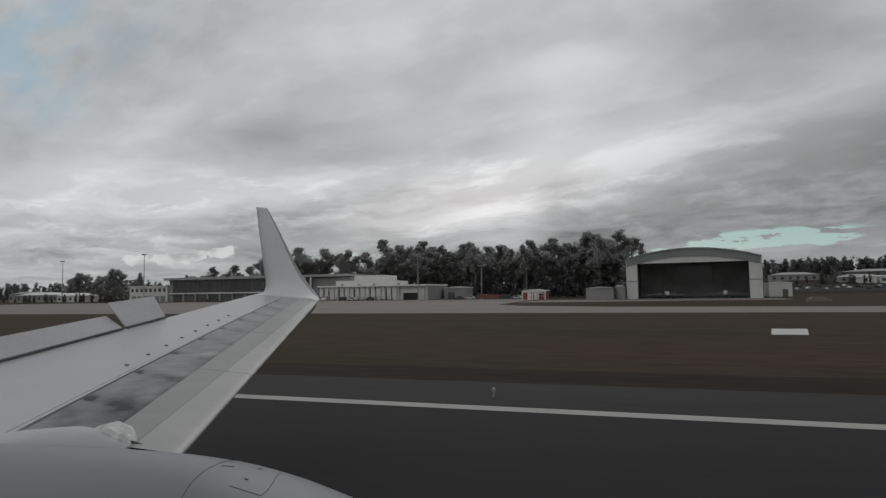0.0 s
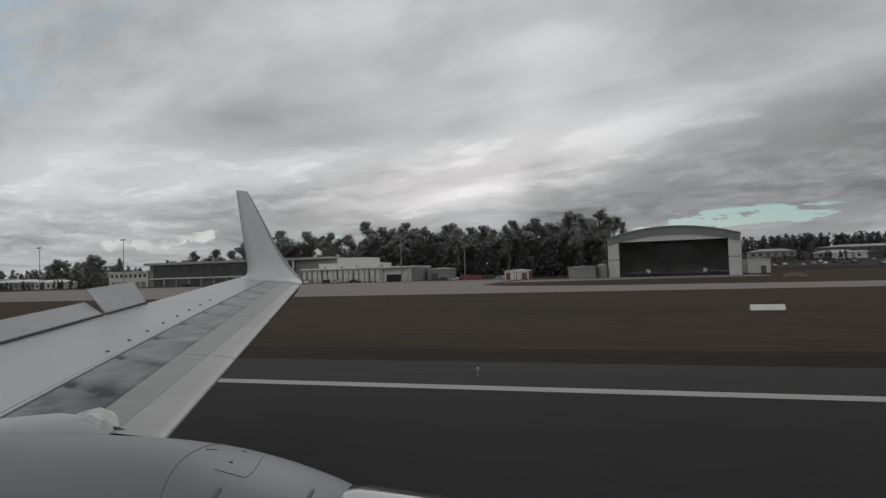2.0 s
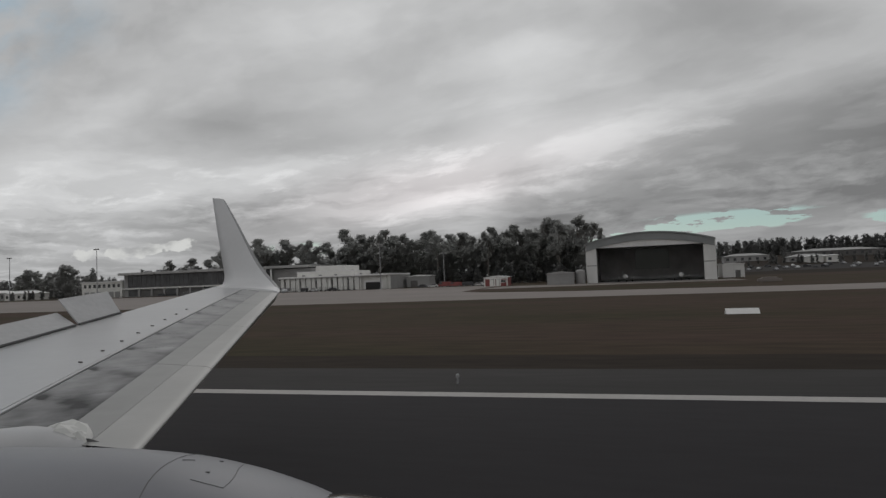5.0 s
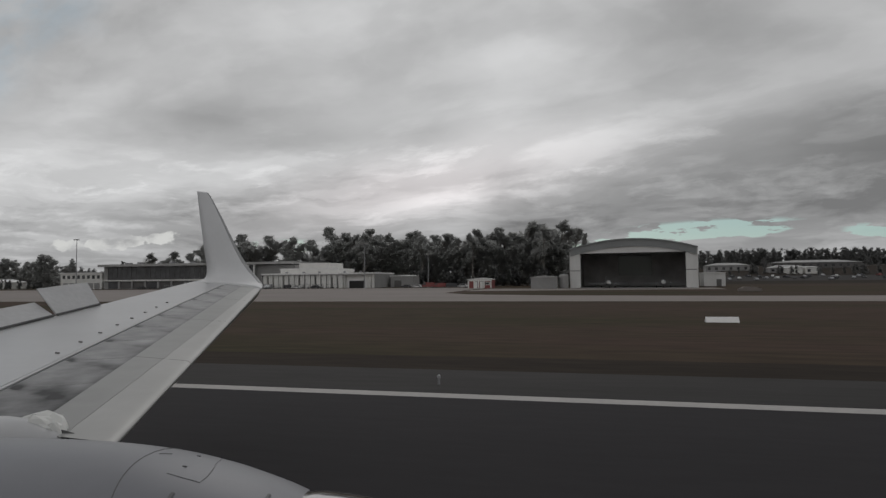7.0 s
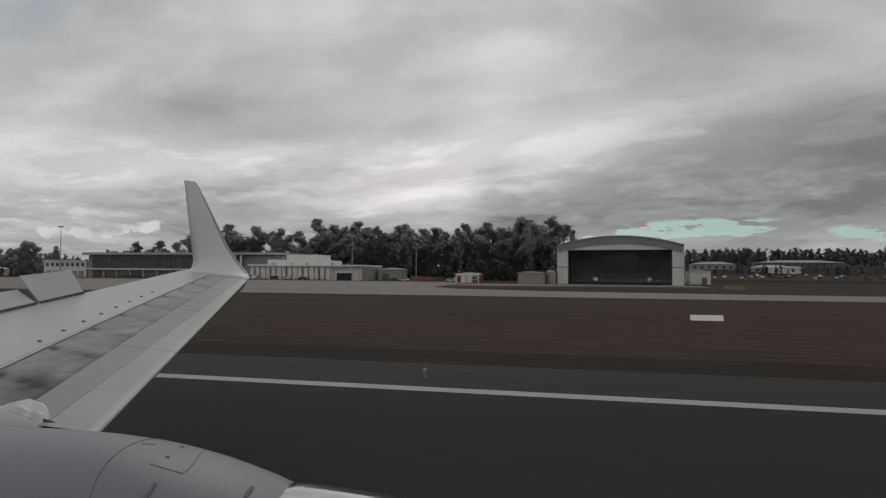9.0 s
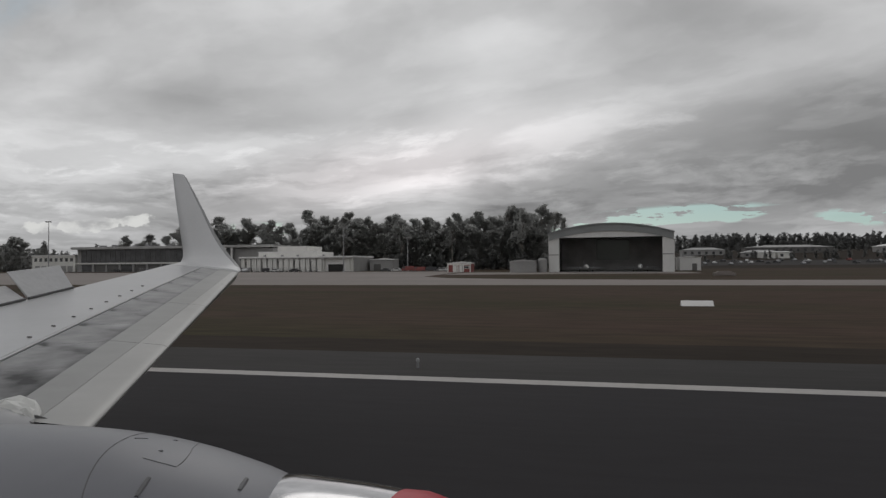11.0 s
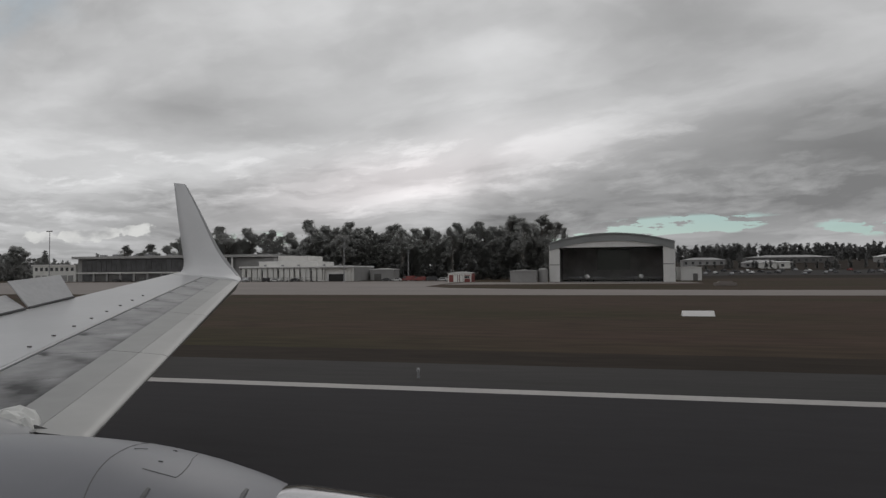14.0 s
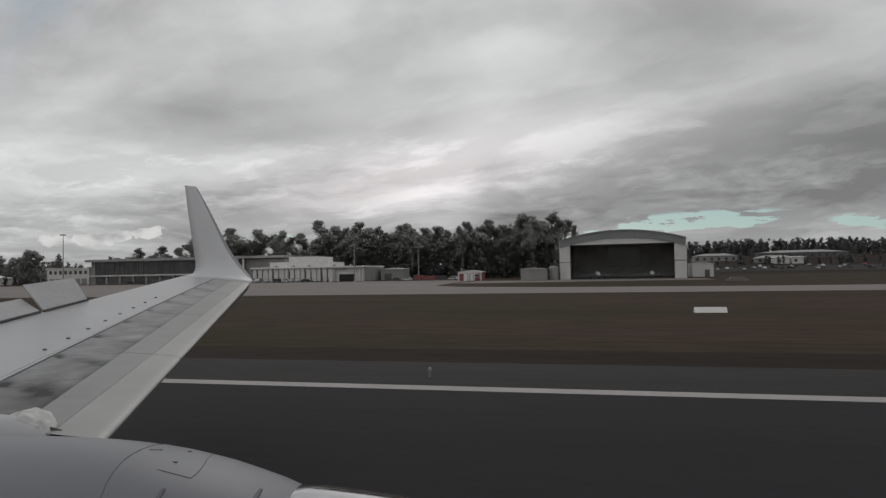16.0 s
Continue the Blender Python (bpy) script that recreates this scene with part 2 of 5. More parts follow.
M_GRASS = material("mown_grass", (0.062, 0.041, 0.031), 0.95, vary=0.2, scale=0.022, detail=0.28, fine_scale=0.45, stretch=(0.55, 2.2, 1), tint=(0.044, 0.037, 0.020), spec=0.1, sharp=0.10)
M_VERGE = material("rough_verge_grass", (0.040, 0.031, 0.024), 0.95, vary=0.2, scale=0.1, detail=0.25, fine_scale=1.2, stretch=(0.3, 1.5, 1), spec=0.1)
M_ASPHALT = material("runway_asphalt", (0.0335, 0.031, 0.0338), 0.85, vary=0.14, scale=0.08, detail=0.11, fine_scale=2.5, stretch=(0.22, 1, 1), bump=0.1, spec=0.15)
M_SHOULDER = material("shoulder_asphalt", (0.055, 0.052, 0.051), 0.9, vary=0.15, scale=0.15, detail=0.12, fine_scale=2.0, stretch=(0.2, 1, 1), spec=0.15)
M_PAINT = material("runway_paint", (0.43, 0.41, 0.395), 0.7, vary=0.10, scale=0.4, detail=0.10, fine_scale=6.0)
M_CONCRETE = material("taxiway_concrete", (0.24, 0.21, 0.195), 0.85, vary=0.10, scale=0.03, detail=0.08, fine_scale=0.4, stretch=(0.4, 1, 1))
M_WING = material("wing_grey_paint", (0.45, 0.45, 0.46), 0.32, vary=0.05, scale=0.5, detail=0.03, fine_scale=6.0)
M_SLAT = material("slat_bare_grey", (0.385, 0.38, 0.37), 0.38, metal=0.3, vary=0.07, scale=0.7, detail=0.03, fine_scale=5.0)
M_SOOT = material("sooty_wing_panel", (0.34, 0.34, 0.345), 0.5, scale=1.6, detail=0.08, fine_scale=5.0, stretch=(1.0, 1.1, 1), tint=(0.27, 0.27, 0.275), sharp=0.16)
M_SLATTOP = material("slat_grey_paint", (0.32, 0.32, 0.315), 0.5, vary=0.06, scale=0.8, detail=0.05, fine_scale=4.0)
M_CORE = material("dark_core", (0.09, 0.09, 0.09), 0.7)
M_WINGLET = material("winglet_white_paint", (0.66, 0.66, 0.67), 0.35, vary=0.03, scale=0.8, detail=0.02)
M_EDGE = material("edge_shade_grey", (0.34, 0.34, 0.345), 0.45, metal=0.4, vary=0.08, scale=1.5)
M_LENS = material("clear_light_lens", (0.62, 0.63, 0.64), 0.15, vary=0.03)
M_COWL = material("engine_cowl_grey", (0.172, 0.175, 0.196), 0.42, vary=0.05, scale=0.9, detail=0.02, fine_scale=7.0, coat=0.25)
M_LIP = material("inlet_polished_metal", (0.55, 0.55, 0.56), 0.10, metal=1.0, vary=0.05)
M_RED = material("red_paint", (0.50, 0.02, 0.04), 0.4, vary=0.1)
M_REDFADED = material("faded_red_paint", (0.27, 0.075, 0.07), 0.6, vary=0.15)
M_ORANGE = material("taxi_line_paint", (0.42, 0.20, 0.10), 0.7, vary=0.2, scale=0.5)
M_REDBRICK = material("red_brick", (0.24, 0.085, 0.07), 0.85, vary=0.15, scale=0.3, detail=0.08, fine_scale=3.0)
M_FIN = material("vortex_fin_metal", (0.20, 0.19, 0.185), 0.6)
# the wing's grey taken darker: shade on the raised spoilers put into colour
M_SPOILER = material("wing_grey_shaded", (0.38, 0.38, 0.39), 0.5, vary=0.05, scale=0.8)
M_SEAM = material("panel_seam", (0.16, 0.16, 0.165), 0.7)
M_FAIRING = material("fairing_white_paint", (0.66, 0.66, 0.64), 0.35, vary=0.08, scale=3.0)
M_FUSE = material("fuselage_white_paint", (0.70, 0.70, 0.70), 0.35, vary=0.03)
M_RUBBER = material("tyre_rubber", (0.03, 0.03, 0.03), 0.85)
M_STEEL = material("galvanised_steel", (0.34, 0.34, 0.35), 0.5, metal=0.5, vary=0.1)
M_WHITEWALL = material("white_render", (0.78, 0.77, 0.74), 0.8, vary=0.08, scale=0.2, detail=0.05, fine_scale=2.0)
M_GREYWALL = material("grey_cladding", (0.33, 0.325, 0.32), 0.7, vary=0.10, scale=0.15, detail=0.05, fine_scale=1.5)
M_DARKWALL = material("dark_cladding", (0.15, 0.145, 0.14), 0.7, vary=0.15, scale=0.2)
M_ROOFWHITE = material("white_metal_roof", (0.80, 0.79, 0.78), 0.6, vary=0.08, scale=0.3)
M_ROOFGREY = material("weathered_roof_edge", (0.42, 0.415, 0.41), 0.6, vary=0.1, scale=0.3)
M_HANGAR = material("hangar_cream_metal", (0.72, 0.715, 0.70), 0.6, vary=0.06, scale=0.15, detail=0.04, fine_scale=1.0, stretch=(1.5, 1, 0.3))
M_HROOF = material("hangar_grey_roof", (0.26, 0.27, 0.27), 0.5, vary=0.08, scale=0.2)
M_INSIDE = material("hangar_inside_dark", (0.62, 0.61, 0.60), 0.85, vary=0.2, scale=0.15)
M_FIBRE = material("translucent_fibre_sheet", (0.36, 0.37, 0.36), 0.6, vary=0.1)
# near-black colour that stands for the shade inside openings
M_SHADOWED = material("painted_dark_inside", (0.035, 0.034, 0.034), 0.8)
M_FLOOR = material("hangar_floor", (0.42, 0.42, 0.42), 0.6, vary=0.2, scale=0.2)
M_GLASS = material("dark_tinted_glass", (0.10, 0.10, 0.104), 0.25, vary=0.3, scale=0.25)
M_BROWN = material("brown_brick", (0.13, 0.075, 0.06), 0.85, vary=0.15, scale=0.3)
M_BARK = material("gum_bark", (0.21, 0.19, 0.17), 0.9, vary=0.25, scale=1.0, stretch=(1, 1, 0.3))
M_LEAF = material("gum_leaves", (0.082, 0.081, 0.076), 0.75, vary=0.15, scale=0.25, detail=0.1, fine_scale=1.5, per_object=0.2, per_island=0.10)
M_PINE = material("dark_pine_leaves", (0.06, 0.062, 0.058), 0.8, vary=0.15, scale=0.3, detail=0.1, fine_scale=1.5, per_object=0.2, per_island=0.10)
M_FARLEAF = material("far_wood_leaves", (0.06, 0.06, 0.058), 0.85, vary=0.15, scale=0.05, detail=0.1, fine_scale=0.4, per_island=0.08)
M_CARWHITE = material("car_white", (0.60, 0.60, 0.60), 0.3, vary=0.03)
M_CARDARK = material("car_dark", (0.05, 0.05, 0.055), 0.3, vary=0.05)
M_CARSILVER = material("car_silver", (0.35, 0.35, 0.36), 0.3, metal=0.3, vary=0.03)
M_BLUE = material("blue_cladding", (0.03, 0.06, 0.22), 0.6, vary=0.1, scale=0.3)


def let_light_through(m, color, share):
    """Leaves: part of the light that falls on one side comes out of the other."""
    t = m.node_tree
    tr, mx = t.nodes.new("ShaderNodeBsdfTranslucent"), t.nodes.new("ShaderNodeMixShader")
    tr.inputs[0].default_value, mx.inputs[0].default_value = (*color, 1), share
    t.links.new(t.nodes["Principled BSDF"].outputs[0], mx.inputs[1])
    t.links.new(tr.outputs[0], mx.inputs[2])
    t.links.new(mx.outputs[0], t.nodes["Material Output"].inputs[0])


def smudge(m, period, phase):
    """Soot left behind each slat track: a dark head at the rear edge of the panel, fading outboard, and a paler patch before it."""
    t = m.node_tree

    def mth(op, a_, b_=0.0, c_=0.0):
        n = t.nodes.new("ShaderNodeMath")
        n.operation = op
        for sck, val in zip(n.inputs, (a_, b_, c_)):
            if isinstance(val, (int, float)):
                sck.default_value = val
            else:
                t.links.new(val, sck)
        return n.outputs[0]

    def bell(val, mid, wide):
        k = mth("DIVIDE", mth("SUBTRACT", val, mid), wide)
        return mth("POWER", 2.718, mth("MULTIPLY", mth("MULTIPLY", k, k), -1.0))

    tc, xyz = t.nodes.new("ShaderNodeTexCoord"), t.nodes.new("ShaderNodeSeparateXYZ")
    t.links.new(tc.outputs["Object"], xyz.inputs[0])
    nz = t.nodes.new("ShaderNodeTexNoise")
    nz.inputs["Scale"].default_value, nz.inputs["Detail"].default_value = 3.2, 4
    t.links.new(tc.outputs["Object"], nz.inputs["Vector"])
    wob = mth("SUBTRACT", nz.outputs[0], 0.5)
    x_, y_ = xyz.outputs[0], xyz.outputs[1]
    chord = mth("DIVIDE", mth("SUBTRACT", mth("MULTIPLY_ADD", y_, -0.491, -1.448), x_), mth("MULTIPLY_ADD", y_, -0.201, 4.962))
    fore = mth("MULTIPLY_ADD", y_, 0.0075, 0.1555)
    aft = mth("MULTIPLY_ADD", y_, 0.0125, 0.33675)
    across = mth("ADD", mth("DIVIDE", mth("SUBTRACT", chord, fore), mth("SUBTRACT", aft, fore)), mth("MULTIPLY", wob, 0.12))
    rear = mth("SUBTRACT", 0.89, across)
    along = mth("FRACT", mth("DIVIDE", mth("ADD", mth("MULTIPLY_ADD", rear, 0.20, mth("SUBTRACT", y_, phase)), mth("MULTIPLY", wob, 0.16)), period))
    inboard = mth("POWER", 2.718, mth("MULTIPLY", mth("MAXIMUM", mth("SUBTRACT", y_, 4.0), mth("MULTIPLY_ADD", y_, -3.0, 12.0)), -0.16))
    head = mth("MULTIPLY", mth("ADD", bell(along, 0.02, 0.10), bell(along, 1.0, 0.025)), bell(across, 0.89, 0.085))
    patch = mth("MULTIPLY", bell(along, 0.80, 0.22), bell(across, 0.30, 0.28))
    band = mth("MULTIPLY", mth("ADD", bell(along, 0.0, 0.20), bell(along, 1.0, 0.07)), mth("MULTIPLY_ADD", wob, 1.6, 0.62))
    spot = mth("MULTIPLY", mth("ADD", bell(along, 0.03, 0.05), bell(along, 1.0, 0.02)), bell(across, 0.28, 0.08))
    veil = mth("ADD", mth("MULTIPLY", inboard, mth("MULTIPLY_ADD", wob, 1.2, 0.26)), mth("MULTIPLY", bell(y_, 4.5, 0.55), mth("MULTIPLY", bell(across, 0.35, 0.40), 0.30)))
    dark = mth("ADD", mth("MULTIPLY", head, 0.75), mth("ADD", mth("ADD", mth("MULTIPLY", patch, 0.13), mth("MULTIPLY", bell(across, 0.0, 0.09), 0.30)), mth("ADD", mth("ADD", mth("MULTIPLY", band, 0.30), mth("MULTIPLY", spot, 0.16)), veil)))
    dark = mth("MULTIPLY", mth("MINIMUM", mth("MAXIMUM", dark, 0.0), 0.9), mth("MULTIPLY_ADD", inboard, 0.38, 0.54))
    bsdf = t.nodes["Principled BSDF"]
    old = bsdf.inputs["Base Color"].links[0].from_socket
    mx = t.nodes.new("ShaderNodeMix")
    mx.data_type = "RGBA"
    t.links.new(dark, mx.inputs["Factor"])
    t.links.new(old, mx.inputs[6])
    mx.inputs[7].default_value = (0.03, 0.03, 0.032, 1)
    t.links.new(mx.outputs[2], bsdf.inputs["Base Color"])
    t.links.new(mth("MULTIPLY_ADD", dark, -0.5, 0.5), bsdf.inputs["Specular IOR Level"])
    t.links.new(mth("MULTIPLY_ADD", dark, 0.4, 0.5), bsdf.inputs["Roughness"])


smudge(M_SOOT, 1.12, 4.63)
let_light_through(M_FIBRE, (0.30, 0.305, 0.295), 0.7)
for m, shine in ((M_LEAF, 0.60), (M_PINE, 0.50), (M_FARLEAF, 0.24)):
    let_light_through(m, (shine, shine, shine * 0.98), 0.75)


# ---- builders ----
def link_bm(name, bm, mat, smooth=False):
    bmesh.ops.recalc_face_normals(bm, faces=bm.faces)
    me = bpy.data.meshes.new(name)
    bm.to_mesh(me)
    bm.free()
    me.materials.append(mat)
    if smooth:
        me.shade_smooth()
    return new(name, me)


def part(name, bm, mat, parent, label="", smooth=False):
    ob = link_bm(name, bm, mat, smooth)
    ob.parent = parent
    if label:
        tagged(ob, label=label)
    return ob


def setting(name, bm, mat, label="", smooth=False):
    return tagged(link_bm(name, bm, mat, smooth), label=label, kind="structure")


def thing(name, label, category, at=(0, 0, 0), group="", turn=0.0):
    ob = new(name)
    ob.matrix_basis = pose(*at, 0, 0, turn)
    return tagged(ob, label=label, category=category, group=group)


def box(x0, x1, y0, y1, z0, z1, bm=None, bevel=0.0):
    bm2 = bmesh.new()
    vs = [bm2.verts.new((x, y, z)) for x in (x0, x1) for y in (y0, y1) for z in (z0, z1)]
    for f in ((0, 1, 3, 2), (4, 6, 7, 5), (0, 4, 5, 1), (2, 3, 7, 6), (0, 2, 6, 4), (1, 5, 7, 3)):
        bm2.faces.new([vs[i] for i in f])
    if bevel:
        bmesh.ops.bevel(bm2, geom=list(bm2.edges), offset=bevel, segments=2, affect="EDGES")
    if bm is None:
        return bm2
    me = bpy.data.meshes.new("tmp")
    bm2.to_mesh(me)
    bm2.free()
    bm.from_mesh(me)
    bpy.data.meshes.remove(me)
    return bm


def loft(rings, closed=True, caps=True, bm=None):
    """A skin over rings of equally many points."""
    bm = bm or bmesh.new()
    rows = [[bm.verts.new(p) for p in r] for r in rings]
    n = len(rows[0])
    for a, b in zip(rows, rows[1:]):
        for i in range(n if closed else n - 1):
            bm.faces.new((a[i], a[(i + 1) % n], b[(i + 1) % n], b[i]))
    if caps:
        bm.faces.new(rows[0])
        bm.faces.new(list(reversed(rows[-1])))
    return bm


def tube(points, radii, sides=8, bm=None, caps=True):
    """A round tapered rod along points."""
    rings = []
    pts = [Vector(p) for p in points]
    for i, p in enumerate(pts):
        d = (pts[min(i + 1, len(pts) - 1)] - pts[max(i - 1, 0)]).normalized()
        a = d.orthogonal().normalized()
        b = d.cross(a)
        rings.append([p + radii[i] * (math.cos(k * math.tau / sides) * a + math.sin(k * math.tau / sides) * b) for k in range(sides)])
    return loft(rings, bm=bm, caps=caps)


def sheet(x0, x1, y0, y1, z, nx=1, ny=1):
    bm = bmesh.new()
    rows = [[bm.verts.new((x0 + (x1 - x0) * i / nx, y0 + (y1 - y0) * j / ny, z)) for i in range(nx + 1)] for j in range(ny + 1)]
    for a, b in zip(rows, rows[1:]):
        for i in range(nx):
            bm.faces.new((a[i], a[i + 1], b[i + 1], b[i]))
    return bm


def outline(points, z0, z1):
    """A flat slab with the given outline."""
    return loft([[(x, y, z0) for x, y in points], [(x, y, z1) for x, y in points]])


# ---- ground, runway, taxiway ----
setting("ground", sheet(-4400, 4400, -4400, 4400, -0.06, 40, 40), M_GRASS, "mown brown and green airfield grass")
setting("runway", box(-900, 900, -23.9, 20.9, -0.5, 0.0), M_ASPHALT, "dark grey asphalt runway")
setting("runway_shoulder", box(-900, 900, 20.9, 26.2, -0.5, -0.01), M_SHOULDER, "lighter worn asphalt strip beside the runway")
setting("runway_edge_line", box(-900, 46.6, 20.02, 20.76, 0.0, 0.004), M_PAINT, "long white painted line along the runway edge")
setting("aiming_marking", box(47.5, 92.5, 6.2, 14.1, 0.0, 0.004), M_PAINT, "broad white painted block on the runway")
setting("grass_verge", box(-900, 900, 26.2, 31.0, -0.5, -0.05), M_VERGE, "rough darker grass along the runway shoulder")
apron_edge = [(-620, 106.5), (60, 105.5), (900, 103), (900, 130), (60, 134), (20, 140), (-2, 152), (-12, 168), (-14, 200), (-16, 262), (-280, 262), (-300, 240), (-330, 180), (-620, 150)]
setting("taxiway", outline(apron_edge, -0.5, -0.03), M_CONCRETE, "pale brownish concrete taxiway and apron")
setting("hangar_apron", outline([(-12, 192), (66, 205), (66, 231.4), (-12, 231.4)], -0.5, -0.035), M_CONCRETE, "pale concrete strip before the hangar")


# ---- the airliner ----
plane = thing("airliner", "white and grey twin-engined airliner with winglets, spoilers raised, on the runway", "aircraft", (ALONG, 0, 0))


def le(y):
    return Vector((-1.448 - 0.491 * y, y, 2.468 + 0.0787 * y))


def te(y):
    return Vector((-6.41 - 0.29 * y, y, 3.41 + 0.091 * (y - 9.98)))


def on_wing(y, c, lift=0.0):
    p = le(y).lerp(te(y), c)
    p.z += lift + 0.10 * math.sin(math.pi * min(max(c, 0), 1)) * 0.25
    return p


def slat_line(y):
    return 0.187 + 0.0075 * (y - 4.2)


def spar_line(y):
    return 0.397 + 0.0125 * (y - 4.82)


def seam_line(y):
    return 0.104 - 0.0022 * (y - 4.0)


def skin(name, c0, c1, y0, y1, mat, parent, thick=0.035, lift=0.0, ny=10, nc=4, label=""):
    """A skin panel of the wing between two chord lines and two stations."""
    top, low = [], []
    for j in range(ny + 1):
        y = y0 + (y1 - y0) * j / ny
        a, b = c0(y), c1(y)
        top.append([on_wing(y, a + (b - a) * i / nc, lift) for i in range(nc + 1)])
        low.append([p - Vector((0, 0, thick)) for p in reversed(top[-1])])
    return part(name, loft([t + l for t, l in zip(top, low)]), mat, parent, label, smooth=False)


# the core below the skin, with a rounded nose
rings = []
for j in range(17):
    y = -1.2 + 16.1 * j / 16
    chord = (le(y) - te(y)).length
    th = 0.12 * chord
    up = [on_wing(y, c, -0.03) for c in (0.04, 0.06, 0.12, 0.25, 0.45, 0.7, 0.9, 0.995)]
    dn = []
    for c in (0.97, 0.7, 0.45, 0.25, 0.12, 0.06, 0.045):
        p = on_wing(y, c, -0.035)
        p.z -= th * 1.6 * math.sqrt(c) * (1 - c) ** 0.8 + 0.01
        dn.append(p)
    rings.append(up + dn)
wing = part("wing", loft(rings), M_CORE, plane, "grey painted swept wing", smooth=False)
gap_s, gap_l, gap_f = 0.006, 0.0034, 0.0010
skin("wing_panel", lambda y: spar_line(y) + 0.023 - 0.0004 * y, lambda y: 1.0, -1.2, 14.75, M_WING, wing, ny=14, nc=5, label="smooth pale grey upper wing skin")
skin("spar_strip", lambda y: spar_line(y) + 0.004, lambda y: spar_line(y) + 0.018 - 0.0004 * y, -1.2, 14.75, M_WING, wing, ny=14, nc=1, lift=0.004, label="raised pale strip along the spar")
for a, b in ((-1.2, 3.9), (3.905, 7.8), (7.805, 11.3), (11.305, 14.75)):
    skin("leading_edge_panel", lambda y: slat_line(y) + gap_l, lambda y: spar_line(y) - gap_s, a, b, M_SOOT, wing, ny=5, nc=3, label="soot-streaked grey panel behind the slats")
for a, b in ((3.62, 6.12), (6.132, 9.0), (9.012, 11.9), (11.912, 14.75)):
    slat = skin("slat", lambda y: seam_line(y) + gap_f, slat_line, a, b, M_SLATTOP, wing, ny=4, nc=2, label="pale grey leading edge slat", lift=0.012)
    rings = []
    for j in range(6):
        y = a + (b - a) * j / 5
        e = seam_line(y)
        up = [on_wing(y, e * k, 0.012) for k in (1.0, 0.98, 0.8, 0.6, 0.42, 0.3)] + [on_wing(y, c, d) for c, d in ((0.023, 0.011), (0.016, 0.008), (0.010, 0.003), (0.006, -0.004), (0.0035, -0.013), (0.003, -0.023))]
        under = [on_wing(y, c, d) for c, d in ((0.004, -0.033), (0.008, -0.046), (0.016, -0.062), (e * 0.5, -0.19), (e * 0.98, -0.25), (e, -0.25))]
        rings.append(up + under)
    part("slat_nose", loft(rings, caps=False), M_SLAT, slat, "worn bare-metal nose of the slat", smooth=True)

# joints between the panels behind the slats, one at each slat track
for k in range(9):
    ya = 4.66 + 1.12 * k
    pts = []
    for i in range(7):
        q = i / 6
        y = ya + 0.16 * q + 0.22 * q * q
        pts.append(on_wing(y, spar_line(y) - gap_s + (slat_line(y) + gap_l - spar_line(y) + gap_s) * q, -0.001))
    part("panel_joint", tube(pts, [0.0022] * 7, 5), M_SEAM, wing)

# winglet: sections from the wing's end up to the tip (leading and trailing edge)
SECT = [(le(14.7), te(14.7)), (Vector((-9.01, 15.40, 3.685)), Vector((-10.78, 15.2, 3.88))),
        (Vector((-9.32, 15.68, 3.88)), Vector((-10.93, 15.58, 3.95))), (Vector((-9.66, 15.82, 4.16)), Vector((-11.02, 15.78, 4.18))),
        (Vector((-10.06, 15.90, 4.64)), Vector((-11.18, 15.90, 4.66))), (Vector((-10.74, 16.10, 5.64)), Vector((-11.48, 16.10, 5.66))),
        (Vector((-11.27, 16.27, 6.36)), Vector((-11.70, 16.27, 6.42))), (Vector((-11.42, 16.30, 6.47)), Vector((-11.75, 16.30, 6.52)))]
FOIL = [(0.0, 0.0), (0.02, 0.25), (0.08, 0.42), (0.2, 0.5), (0.45, 0.46), (0.75, 0.24), (1.0, 0.02)]
rings = []
for i, (a, b) in enumerate(SECT):
    a2, b2 = SECT[min(i + 1, len(SECT) - 1)]
    a1, b1 = SECT[max(i - 1, 0)]
    along = ((a2 + b2) - (a1 + b1)).normalized()
    chord = b - a
    n = along.cross(chord).normalized() * chord.length * 0.075
    rings.append([a + chord * c - n * h for c, h in FOIL] + [a + chord * c + n * h for c, h in reversed(FOIL[1:])])
fine_rings = []
for i in range(len(rings) - 1):
    p0, p1, p2, p3 = (rings[max(i - 1, 0)], rings[i], rings[i + 1], rings[min(i + 2, len(rings) - 1)])
    for k in range(4):
        t = k / 4
        fine_rings.append([0.5 * (2 * q1 + (q2 - q0) * t + (2 * q0 - 5 * q1 + 4 * q2 - q3) * t * t + (3 * q1 - q0 - 3 * q2 + q3) * t ** 3) for q0, q1, q2, q3 in zip(p0, p1, p2, p3)])
fine_rings.append(rings[-1])
wl = part("winglet", loft(fine_rings), M_WINGLET, plane, "tall white blended winglet swept upward", smooth=True)
# its leading edge, coloured darker to stand for shade: the first tenth of the chord, a little proud of the paint
rings = []
for ring in fine_rings[5:]:
    mid = sum((Vector(p) for p in ring), Vector()) / len(ring)
    nose = [Vector(p) for p in (ring[-2], ring[-1], ring[0], ring[1], ring[2])]
    out = (nose[2] - mid).normalized() * 0.006
    rings.append([p + out + (p - mid) * 0.012 for p in nose])
part("leading_edge", loft(rings, closed=False, caps=False), M_EDGE, wl, "leading edge coloured darker to stand for its shaded turn", smooth=True)
tip = tube([(-8.86, 15.24, 3.665), (-8.78, 15.26, 3.68), (-8.74, 15.27, 3.70)], [0.05, 0.045, 0.012], 10)
part("tip_light", tip, M_LENS, plane, "small clear wing tip light", smooth=True)

